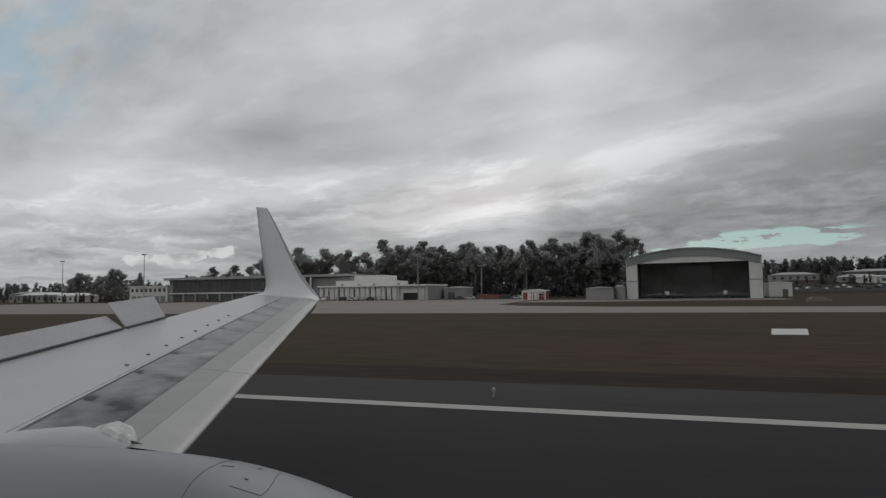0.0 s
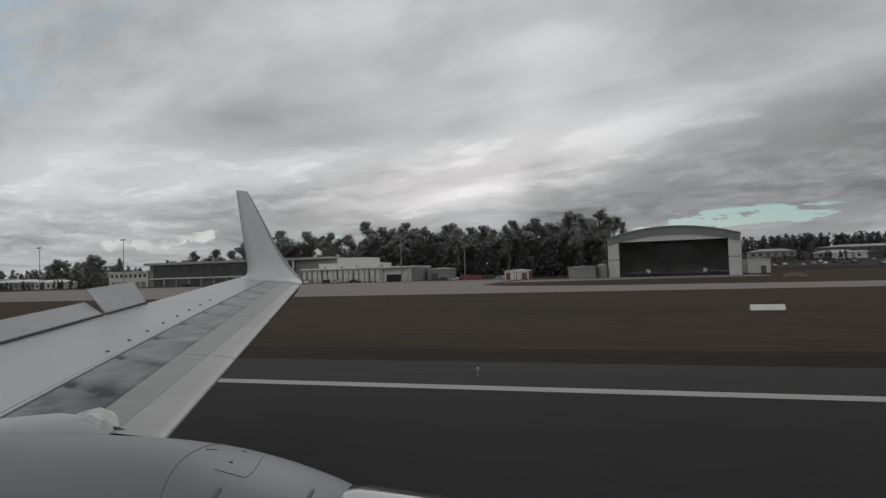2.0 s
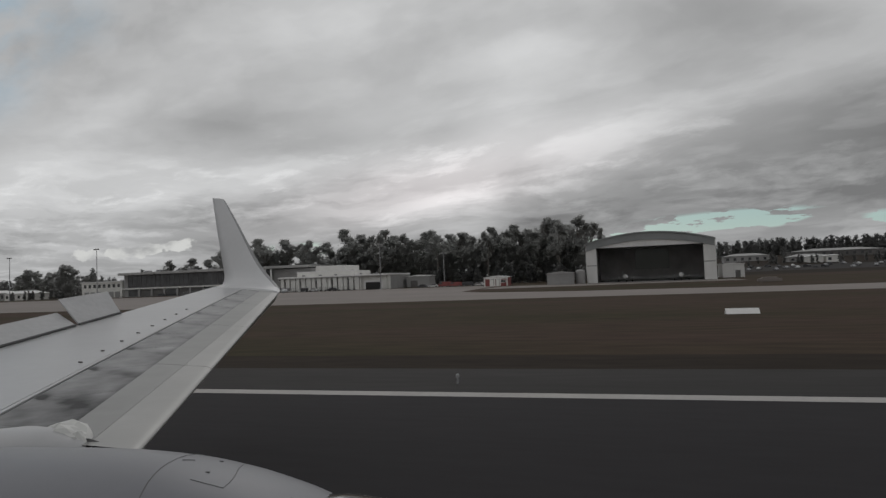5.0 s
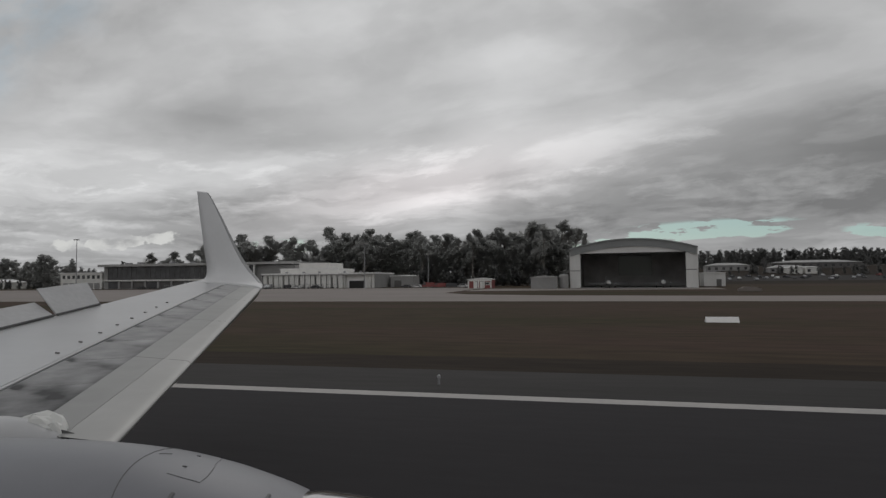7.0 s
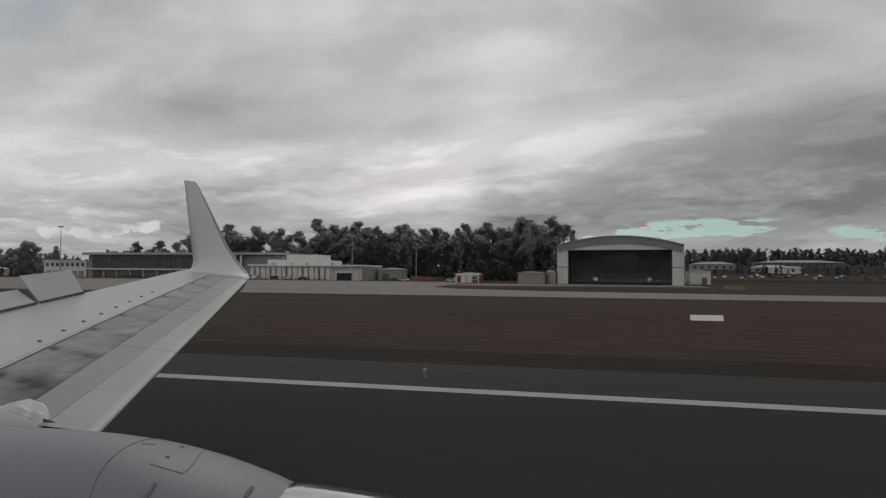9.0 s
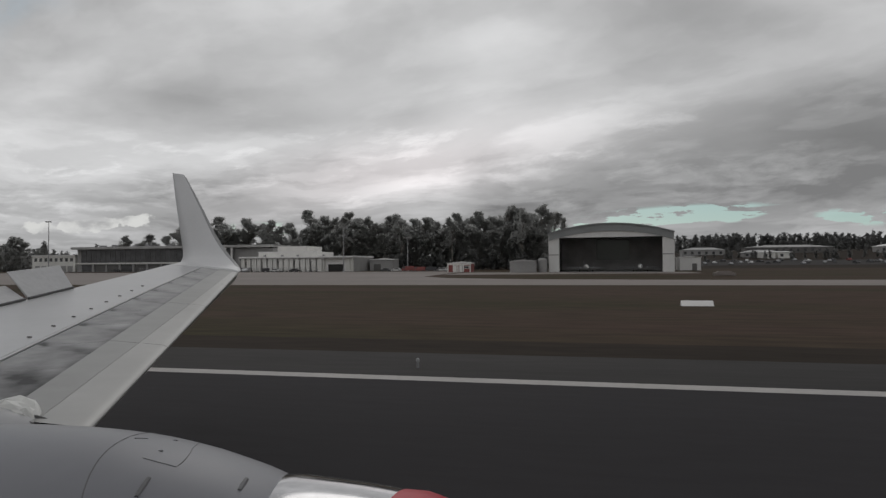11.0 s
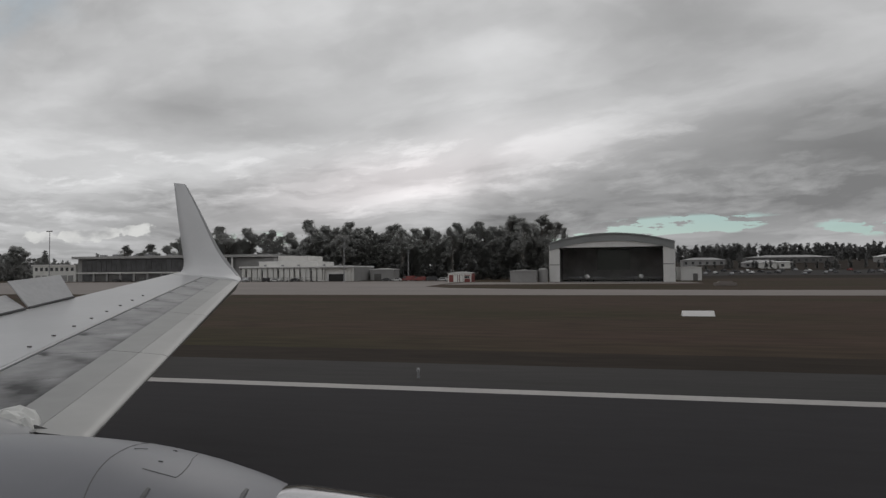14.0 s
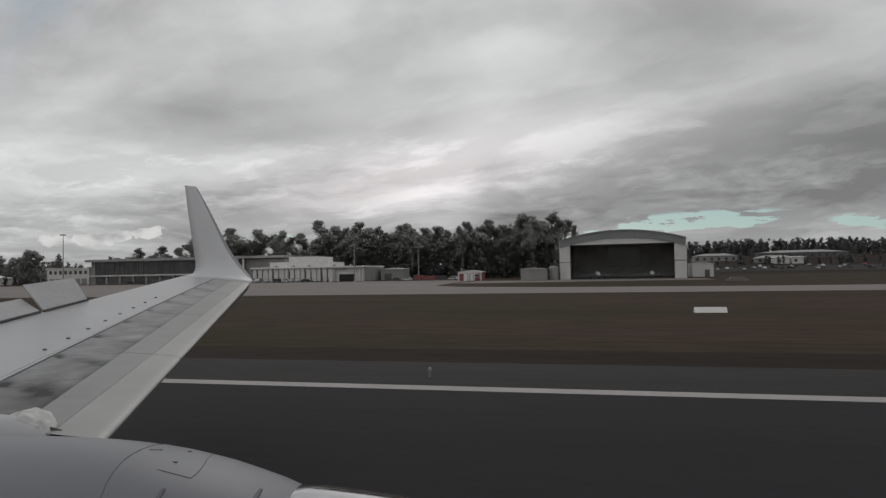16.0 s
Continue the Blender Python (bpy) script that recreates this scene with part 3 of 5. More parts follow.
# raised spoilers along the rear of the wing
for ya, yb, rise, back in ((8.62, 9.96, 0.45, 0.42), (5.6, 8.52, 0.25, 0.52)):
    bm = bmesh.new()
    h = [te(ya) + Vector((0.02, 0, 0.015)), te(yb) + Vector((0.02, 0, 0.015))]
    tops = [te(ya) + Vector((-back, 0.02, rise)), te(yb) + Vector((-back + 0.04, 0.12, rise - 0.02))]
    nrm = Vector((0.02, 0, 0.02))
    loft([[h[0], h[1], tops[1], tops[0]], [h[0] + nrm, h[1] + nrm, tops[1] + nrm * 0.4, tops[0] + nrm * 0.4]], bm=bm)
    sp = part("spoiler", bm, M_SPOILER, plane, "grey spoiler panel standing raised")
    # solid dark rod, stands for the shade in the hinge slit
    part("hinge_gap", tube([te(ya) + Vector((0.05, 0, 0.025)), te(yb) + Vector((0.05, 0, 0.025))], [0.022, 0.022], 6), M_CORE, sp)
# small vortex fins in a row over the wing
for k in range(8):
    y = 6.048 + 0.659 * k
    c = 0.477 + 0.0153 * k
    p = on_wing(y, c, 0.002)
    bm = loft([[p + Vector((dx_, dy_, z_)) for dx_, dy_ in ((0.024, -0.010), (0.024, 0.008), (-0.027, 0.010), (-0.027, -0.007))] for z_ in (-0.01, 0.014)])
    part("vortex_fin", bm, M_FIN, wing, "small dark metal fin")

# left engine
engine = new("engine")
engine.parent = plane
tagged(engine, label="grey engine nacelle hung ahead of the wing")
NY = 3.1


def ring_at(x, zc, r, ry=None, n=64):
    return [(x, NY + (ry or r) * math.cos(k * math.tau / n), zc + r * math.sin(k * math.tau / n)) for k in range(n)]


COWL = [(-6.4, 1.95, 0.62), (-5.6, 1.80, 0.97), (-4.8, 1.70, 1.13), (-3.9, 1.68, 1.18), (-3.1, 1.68, 1.195), (-2.6, 1.68, 1.175), (-2.2, 1.67, 1.128), (-1.9, 1.66, 1.068), (-1.65, 1.65, 0.998), (-1.45, 1.64, 0.925), (-1.3, 1.63, 0.85)]


def cowl_at(x):
    """Centre height and radius of the cowl at x, smoothed between the stations."""
    for i in range(len(COWL) - 1):
        if COWL[i][0] <= x <= COWL[i + 1][0]:
            q0, q1, q2, q3 = (COWL[min(max(i + k, 0), len(COWL) - 1)] for k in (-1, 0, 1, 2))
            t = (x - q1[0]) / (q2[0] - q1[0])
            return tuple(0.5 * (2 * b_ + (c_ - a_) * t + (2 * a_ - 5 * b_ + 4 * c_ - d_) * t * t + (3 * b_ - a_ - 3 * c_ + d_) * t ** 3) for a_, b_, c_, d_ in zip(q0[1:], q1[1:], q2[1:], q3[1:]))
    return COWL[-1][1:]


def on_cowl(x, deg, lift=0.004):
    zc, r = cowl_at(x)
    a = radians(deg)
    return Vector((x, NY - (r + lift) * math.sin(a), zc + (r + lift) * math.cos(a)))


cowl = part("fan_cowl", loft([ring_at(x, *cowl_at(x), n=64) for x in np.linspace(-6.4, -1.3, 70)], caps=False), M_COWL, engine, "smooth grey fan cowl with dark seams", smooth=True)
INLET = [(-1.95, 1.63, 0.90, 0.17), (-1.85, 1.635, 0.955, 0.16), (-1.75, 1.64, 0.99, 0.14), (-1.6, 1.64, 1.008, 0.11), (-1.4, 1.64, 1.012, 0.06), (-1.15, 1.645, 1.006, 0.02), (-0.98, 1.65, 0.991, 0.0)]
part("inlet_cowl", loft([[(x, y + out, z) for x, y, z in ring_at(x0, z0, r0)] for x0, z0, r0, out in INLET], caps=False), M_LIP, engine, "bright polished metal inlet cowl", smooth=True)
RIM = [(-0.98, 1.65, 0.991), (-0.86, 1.66, 0.98), (-0.75, 1.66, 0.95), (-0.70, 1.66, 0.90), (-0.76, 1.66, 0.84), (-1.3, 1.66, 0.80)]
part("inlet_lip", loft([ring_at(*c) for c in RIM], caps=False), M_RED, engine, "red painted inlet lip", smooth=True)
part("fan_disc", loft([ring_at(-1.3, 1.66, 0.80), ring_at(-1.34, 1.66, 0.80)]), M_CORE, engine, "dark fan face")
# seams: one round the cowl, one access panel, latches
part("cowl_seam", tube([on_cowl(-2.568 + 0.0038 * a + 0.00016 * max(a, 0) ** 2, a, -0.001) for a in range(-22, 41, 3)], [0.0035] * 21, 5), M_SEAM, cowl)
part("access_panel_seam", tube([on_cowl(x, a, 0.0) for x, a in ((-2.32, 6), (-2.27, 6.1), (-2.22, 6.2), (-2.17, 6.1), (-2.12, 6), (-2.125, 3), (-2.14, 0), (-2.17, -4), (-2.21, -8), (-2.26, -14), (-2.32, -20))], [0.0026] * 11, 5), M_SEAM, cowl)
for x, a in ((-2.30, 0), (-2.38, -12)):
    p = on_cowl(x, a, 0.0)
    part("fastener", tube([p - Vector((0.012, 0, 0)), p + Vector((0.012, 0, 0))], [0.006, 0.006], 6), M_SEAM, cowl)
part("stencil_mark", tube([on_cowl(-2.545, -4.8, 0.0), on_cowl(-2.49, -7.0, 0.0)], [0.004, 0.004], 5), M_SEAM, cowl)
for x, a in ((-2.175, 13.5), (-1.785, -0.8)):
    part("latch", tube([on_cowl(x, a, -0.004), on_cowl(x + 0.014, a + 3, -0.004), on_cowl(x + 0.03, a + 7, -0.004)], [0.013, 0.016, 0.013], 6), M_SEAM, cowl, "dark recessed cowl latch")
# pylon fairing between nacelle and wing
PYLON = [(-3.64, 3.62, 2.69, 0.04, 0.03), (-3.74, 3.62, 2.71, 0.14, 0.10), (-3.95, 3.62, 2.73, 0.24, 0.145), (-4.3, 3.62, 2.735, 0.30, 0.15), (-4.8, 3.60, 2.70, 0.32, 0.13), (-5.4, 3.55, 2.64, 0.30, 0.10), (-6.2, 3.5, 2.55, 0.22, 0.06)]
bm = loft([[(x, y + ry * math.cos(k * math.tau / 24), z + rz * math.sin(k * math.tau / 24)) for k in range(24)] for x, y, z, ry, rz in PYLON])
part("pylon_fairing", bm, M_WING, engine, "rounded grey pylon fairing", smooth=True)
CAP = [(-3.70, 3.655, 2.73, 0.02), (-3.73, 3.67, 2.745, 0.065), (-3.77, 3.68, 2.76, 0.092), (-3.82, 3.70, 2.775, 0.104), (-3.88, 3.72, 2.79, 0.110), (-3.95, 3.74, 2.80, 0.112), (-4.03, 3.765, 2.80, 0.104), (-4.12, 3.79, 2.79, 0.085), (-4.22, 3.82, 2.78, 0.06)]
rings = []
for x, y, z, r in CAP:
    ring = []
    for k in range(20):
        a = k * math.tau / 20
        q = r * (1 + 0.55 * noise.noise(Vector((x * 13, math.cos(a) * 1.6, math.sin(a) * 1.6))) + 0.30 * noise.noise(Vector((x * 31, math.cos(a) * 3.5, math.sin(a) * 3.5))))
        ring.append((x, y + q * math.cos(a), z + q * math.sin(a)))
    rings.append(ring)
part("pylon_cap", loft(rings), M_FAIRING, engine, "crumpled chipped white cap at the end of the slat")
# the dark of the gap at the slat's end, made as a solid rod
part("slat_end_gap", tube([(-3.76, 3.70, 2.79), (-3.60, 3.71, 2.765)], [0.022, 0.012], 6), M_CORE, engine)

# plain fuselage behind the seat, and the legs it stands on
FUS = [(17.5, 3.15, 0.15), (16.6, 3.2, 0.8), (15.0, 3.3, 1.4), (12.5, 3.45, 1.8), (10.0, 3.5, 1.88), (-9.0, 3.5, 1.88), (-14.0, 3.9, 1.6), (-19.0, 4.5, 0.8), (-21.5, 4.8, 0.25)]
part("fuselage", loft([[(x, -1.98 + r * math.cos(k * math.tau / 32), zc + r * math.sin(k * math.tau / 32)) for k in range(32)] for x, zc, r in FUS]), M_FUSE, plane, "plain white fuselage", smooth=True)
for x, y, top, r in ((-6.4, 0.75, 2.3, 0.55), (-6.4, -4.95, 2.3, 0.55), (10.2, -2.1, 1.8, 0.34)):
    leg = part("landing_gear", tube([(x, y, r), (x, y, top)], [0.11, 0.14], 12), M_STEEL, plane, "steel landing gear leg")
    for s in (-0.24, 0.24):
        part("wheel", tube([(x, y + s - 0.15, r), (x, y + s - 0.12, r), (x, y + s + 0.12, r), (x, y + s + 0.15, r)], [r * 0.8, r, r, r * 0.8], 24), M_RUBBER, leg, "black rubber tyre")


# ---- trees ----
def leaf_cloud(rng, clumps, per, size, squash=0.7):
    """Many small leaf blades in loose clumps: (centre, radius) each."""
    verts, faces = [], []
    for (cx, cy, cz), r in clumps:
        for _ in range(int(per * r)):
            d = Vector((rng.gauss(0, 1), rng.gauss(0, 1), rng.gauss(0, 1))).normalized() * r * min(1.6, abs(rng.gauss(0.72, 0.34)))
            p = Vector((cx + d.x, cy + d.y, cz + d.z * squash))
            a = Vector((rng.gauss(0, 1), rng.gauss(0, 1), rng.gauss(0, 0.7))).normalized() * size * rng.uniform(0.6, 1.3)
            b = a.cross(Vector((rng.gauss(0, 1), rng.gauss(0, 1), rng.gauss(0, 1)))).normalized() * size * rng.uniform(0.4, 0.8)
            i = len(verts)
            verts += [p - a, p + b, p + a, p - b]
            faces.append((i, i + 1, i + 2, i + 3))
    me = bpy.data.meshes.new("crown")
    me.from_pydata(verts, [], faces)
    return me


def make_tree(name, label, seed, h, spread, kind, leaf, per=46, size=0.42):
    rng = random.Random(seed)
    tree = thing(name, label, "tree", (0, 0, -400))
    limbs, clumps = bmesh.new(), []
    if kind == "gum":
        lean = rng.uniform(-0.5, 0.5)
        tube([(0, 0, -0.3), (0.15, 0.1, h * 0.3), (0.3 + lean, -0.1, h * 0.58), (0.2 + 1.6 * lean, 0.1, h * 0.9)], [0.017 * h, 0.013 * h, 0.009 * h, 0.003 * h], 8, limbs)
        n = 20
        for k in range(n):
            t = 0.46 + 0.50 * ((k * 0.618) % 1.0) + rng.uniform(-0.03, 0.03)
            a = k * 2.4 + rng.uniform(-0.5, 0.5)
            reach = spread * rng.uniform(0.25, 1.0) * (1.0 if t < 0.82 else 0.55)
            base = Vector((0.2 + lean, 0, h * (t - 0.20)))
            tip = Vector((math.cos(a) * reach, math.sin(a) * reach, h * t))
            r = spread * rng.uniform(0.24, 0.40)
            top = min(tip.z, h - r * 0.75)
            tip.z = top - r * 0.2
            tube([base, base.lerp(tip, 0.55) + Vector((0, 0, -h * 0.015)), tip], [0.006 * h, 0.004 * h, 0.0015 * h], 5, limbs)
            # a domed tuft: a core with smaller puffs over its upper side
            clumps.append(((tip.x, tip.y, top - r * 0.15), r * 0.8))
            for q in range(6):
                b = q * math.tau / 6 + rng.uniform(-0.4, 0.4)
                g = r * rng.uniform(0.45, 0.85)
                clumps.append(((tip.x + math.cos(b) * g, tip.y + math.sin(b) * g, top + r * rng.uniform(-0.35, 0.35)), r * rng.uniform(0.35, 0.6)))
        # leaves close about the trunk, between the domes
        for k in range(9):
            a, g = k * 2.4, spread * rng.uniform(0.1, 0.5)
            clumps.append(((math.cos(a) * g, math.sin(a) * g, h * (0.50 + 0.04 * k)), spread * rng.uniform(0.24, 0.36)))
    elif kind == "dense":
        tube([(0, 0, -0.3), (0.1, 0.1, h * 0.5), (0.0, 0, h * 0.85)], [0.02 * h, 0.012 * h, 0.003 * h], 8, limbs)
        for k in range(150):
            t = rng.uniform(0.06, 0.96)
            w = spread * math.sqrt(max(0.05, 1 - ((t - 0.42) / 0.60) ** 2))
            a, rr = rng.uniform(0, math.tau), w * rng.uniform(0.25, 0.95)
            tip = Vector((math.cos(a) * rr, math.sin(a) * rr, h * t))
            if k % 6 == 0:
                tube([(0, 0, h * max(0.1, t - 0.15)), tip], [0.006 * h, 0.002 * h], 5, limbs)
            r = spread * rng.uniform(0.11, 0.19)
            clumps.append(((tip.x, tip.y, min(tip.z, h - r * 0.6)), r))
    else:
        tube([(0, 0, -0.3), (0, 0, h * 0.6), (0, 0, h * 0.98)], [0.018 * h, 0.010 * h, 0.002 * h], 8, limbs)
        for k in range(36):
            t = 0.08 + 0.9 * k / 35
            w = spread * (1 - t) ** 0.75 + 0.25
            a = k * 2.4
            tip = Vector((math.cos(a) * w * 0.7, math.sin(a) * w * 0.7, h * t))
            tube([(0, 0, h * t), tip], [0.05, 0.02], 4, limbs)
            clumps.append(((tip.x, tip.y, tip.z), 0.35 * w + 0.35))
    part("trunk", limbs, M_BARK, tree, "pale bark trunk and limbs")
    me = leaf_cloud(rng, clumps, per, size)
    me.materials.append(leaf)
    crown = new("crown", me)
    crown.parent = tree
    tagged(crown, label="ragged dark green crown")
    return tree


GUMS = [make_tree("gum_tree", "tall dark gum tree with an open ragged crown", 11 + i, 30.0, 6.4 + 0.6 * i, "gum", M_LEAF, 100, 0.27) for i in range(4)]
DENSE = [make_tree("broad_tree", "broad dark bushy tree with a dense crown", 41 + i, 20.0, 8.0, "dense", M_LEAF, 95, 0.40) for i in range(3)]
PINES = [make_tree("pine_tree", "narrow dark conifer with a pointed crown", 71 + i, 16.0, 3.2, "cone", M_PINE, 70, 0.36) for i in range(2)]


def plant(kinds, spots, native):
    for i, (x, y, h, w) in enumerate(spots):
        src = kinds[i % len(kinds)]
        c = copy_thing(src, pose(x, y, 0, 0, 0, (i * 73) % 360))
        k = h / native
        c.scale = (k * w, k * w, k)


plant(GUMS, [(-200, 330, 30, 1.0), (-186, 334, 29, 0.9), (-172, 330, 32, 1.1), (-160, 335, 31, 0.9), (-240, 330, 22, 1.1), (-228, 336, 23, 1.0),
             (22.5, 300, 25, 0.5), (-140, 350, 29, 0.8)], 30.0)
plant(DENSE, [(-319, 330, 22, 1.0), (-405, 380, 22, 1.1), (-388, 384, 20, 1.1), (-420, 386, 19, 1.0), (-304, 335, 15, 0.9), (-192, 333, 24, 0.8), (-178, 333, 25, 0.85), (-165, 334, 24, 0.8), (64, 345, 22, 0.7),
              (-256, 348, 15, 0.9), (-244, 350, 17, 0.9), (-232, 346, 18, 0.85), (-221, 350, 17, 0.9), (-209, 346, 19, 0.85), (-151, 345, 19, 0.8), (-141, 344, 17, 0.8)], 20.0)
# the long belt of trees behind the freight yard: domed gums over a lower, bushier row
rng = random.Random(17)
belt_low, belt_high = [], []
for k in range(34):
    x = -128 + 4.2 * k + rng.uniform(-1.2, 1.2)
    belt_low.append((x, 324 + rng.uniform(-3, 3), 21.5 + 2.5 * math.sin(k * 0.9) + rng.uniform(-2, 2) - (6.0 if k < 3 else 0.0), rng.uniform(0.55, 0.8)))
for x, h in ((-145, 29), (-117, 34), (-106, 29.5), (-95, 32.4), (-83, 29), (-75, 30), (-65.5, 30.5), (-54, 28), (-45.6, 26.6), (-36, 30.2), (-28, 28.5), (-21, 30.8), (-9, 34), (1, 32.2), (9.5, 33.4)):
    belt_high.append((x, 330 + rng.uniform(-3, 3), h + 0.6, rng.uniform(0.85, 1.05)))
    belt_high.append((x + rng.uniform(4, 6), 336 + rng.uniform(-3, 3), h - rng.uniform(1.5, 4), rng.uniform(0.75, 0.95)))
# pale bare trunks that stand out before the row
belt_high += [(-94, 315, 29, 0.7), (-61.5, 315, 27, 0.65), (-34.5, 315, 27.5, 0.7), (1.5, 312, 29.5, 0.7)]
plant(DENSE, belt_low, 20.0)
plant(GUMS, belt_high, 30.0)
plant(PINES, [(-297, 330, 19, 1.1), (-272, 345, 17, 1.2), (-250, 345, 16, 1.0), (-285, 350, 15, 1.2)], 16.0)
for t in (*GUMS, *DENSE, *PINES):
    t.matrix_basis = pose(0, 0, 0)
homes = [(-150, 338, 28, 30), (-216, 340, 22, 30), (-58, 350, 30, 30), (-126, 346, 24, 30), (-334, 345, 17, 20), (-130, 352, 24, 20), (-350, 380, 16, 20), (-262, 352, 15, 16), (-278, 372, 14, 16)]
for t, (x, y, h, nat) in zip((*GUMS, *DENSE, *PINES), homes):
    t.matrix_basis = pose(x, y, 0, 0, 0, x % 360)
    t.scale = (h / nat,) * 3


def rise(x, y):
    """The height of the ground where it climbs gently beyond the field, past the hangar."""
    a, b = min(max((y - 320) / 330, 0), 1), min(max((x - 45) / 70, 0), 1)
    return 13.0 * a * a * (3 - 2 * a) * b * b * (3 - 2 * b) - 0.062


def woods(name, label, seed, strips, per, size):
    """Far woodland: many crowns in one mesh."""
    rng = random.Random(seed)
    clumps = []
    for x0, x1, y0, y1, n, h0, h1 in strips:
        for _ in range(n):
            x, y, h = rng.uniform(x0, x1), rng.uniform(y0, y1), rng.uniform(h0, h1)
            w = h * rng.uniform(0.16, 0.26)
            base = rise(x, y)
            for k in range(9):
                t = 0.10 + 0.82 * k / 8
                clumps.append(((x + rng.gauss(0, w * 0.35), y + rng.gauss(0, w * 0.35), base + h * t), w * (0.75 if k < 6 else 0.5) * rng.uniform(0.6, 1.1)))
    me = leaf_cloud(rng, clumps, per, size, 1.0)
    me.materials.append(M_FARLEAF)
    me.name = name
    tagged(new(name, me), label=label, category="woodland", kind="stuff")


woods("far_woods", "dark woodland along the far edge of the airfield", 5,
      [(60, 900, 650, 720, 820, 11, 17.5), (60, 900, 640, 652, 260, 5, 9), (-950, -250, 620, 720, 220, 16, 26), (-260, 80, 420, 470, 80, 16, 24)], 30, 0.7)


# ---- buildings and yard ----
def window(parent, x0, x1, z0, z1, y, frame_mat, name="window"):
    """A framed pane set into a wall that faces the runway at depth y."""
    t = 0.16
    bm = bmesh.new()
    for a, b, c, d in ((x0, x1, z1 - t, z1), (x0, x1, z0, z0 + t), (x0, x0 + t, z0 + t, z1 - t), (x1 - t, x1, z0 + t, z1 - t)):
        box(a, b, y - 0.12, y + 0.02, c, d, bm)
    w = part(name, bm, frame_mat, parent)
    part("pane", box(x0 + t, x1 - t, y - 0.05, y + 0.02, z0 + t, z1 - t), M_GLASS, w, "dark window pane")
    return w


def hangar():
    x0, x1, y0, y1 = 18.6, 60.9, 232.0, 274.0
    eave, crown = 13.7, 16.9
    cx = (x0 + x1) / 2
    h = thing("hangar", "cream metal hangar with a curved grey roof and wide open front", "hangar")

    def arch(x, lift=0.0):
        k = (x - cx) / (x1 - cx)
        return eave + (crown - eave) * (1 - k * k) + lift

    xs = [x0 - 0.4 + (x1 - x0 + 0.8) * i / 24 for i in range(25)]
    roof = part("roof", loft([[(x, y, arch(x, l)) for x in xs for l in (0.0,)] + [(x, y, arch(x, 0.45)) for x in reversed(xs)] for y in (y0 - 1.2, y1)]), M_HROOF, h, "curved grey sheet-metal roof")
    # deep curved fascia over the door
    xs2 = [x0 + (x1 - x0) * i / 24 for i in range(25)]
    part("fascia", loft([[(x, y, arch(x) - 2.4) for x in xs2] + [(x, y, arch(x)) for x in reversed(xs2)] for y in (y0 - 0.8, y0 - 0.5)]), M_HROOF, h, "grey curved band under the roof edge")
    part("door_header", loft([[(x, y, 12.3) for x in xs2] + [(x, y, max(12.35, arch(x) - 2.0)) for x in reversed(xs2)] for y in (y0 - 0.35, y0)]), M_HANGAR, h, "cream panel above the door")
    for a, b in ((x0, 22.1), (57.4, x1)):
        p = part("door_pier", box(a, b, y0 - 0.4, y0 + 1.6, 0, 12.8, bevel=0.06), M_HANGAR, h, "cream ribbed door leaf stacked open")
        part("rail", box(a - 0.05, b + 0.05, y0 - 0.5, y0 - 0.42, 6.0, 6.35), M_GREYWALL, p)
        for k in range(5):
            xx = a + (b - a) * (k + 0.5) / 5
            part("rib", box(xx - 0.06, xx + 0.06, y0 - 0.46, y0 - 0.4, 0.1, 12.7), M_HANGAR, p)
    for a, b in ((x0 - 0.3, x0), (x1, x1 + 0.3)):
        part("side_wall", box(a, b, y0, y1, 0, eave), M_HANGAR, h, "cream side wall with shallow ribs")
        for k in range(7):
            yy = y0 + 3 + k * 6.3
            part("buttress", box(a - (0.1 if a < cx else 0), b + (0.25 if a > cx else 0), yy - 0.2, yy + 0.2, 0, eave - 0.3), M_HANGAR, h)
    for a, b, c, d in ((x0, 33, 0, eave + 0.2), (46, x1, 0, eave + 0.2), (33, 46, 0, 4.5), (33, 46, 12.6, eave + 0.2)):
        part("rear_wall", box(a, b, y1 - 0.3, y1, c, d), M_INSIDE, h, "dark rear wall inside")
    for k in range(5):
        part("translucent_sheet", box(32.9 + k * 2.64, 32.9 + (k + 1) * 2.64, y1 - 0.34 - 0.02 * (k % 2), y1 - 0.31 - 0.02 * (k % 2), 4.4, 12.7), M_FIBRE, h, "paler translucent panel in the rear wall")
    part("inner_lining", box(x0 + 0.02, x0 + 0.2, y0 + 2, y1 - 1, 0, eave - 0.5), M_INSIDE, h)
    part("inner_lining", box(x1 - 0.2, x1 - 0.02, y0 + 2, y1 - 1, 0, eave - 0.5), M_INSIDE, h)
    part("ceiling_lining", box(x0 + 0.3, x1 - 0.3, y0 + 0.4, y1 - 0.4, eave - 0.6, eave - 0.4), M_INSIDE, h)
    part("hangar_floor", box(x0, x1, y0 - 0.3, y1, -0.3, 0.02), M_FLOOR, h, "grey concrete floor")
    corner = Matrix.Translation((x0, y0, 0))
    h.matrix_basis = corner @ pose(0, 0, 0, 0, 0, -4.2) @ corner.inverted()
    return h


hangar()


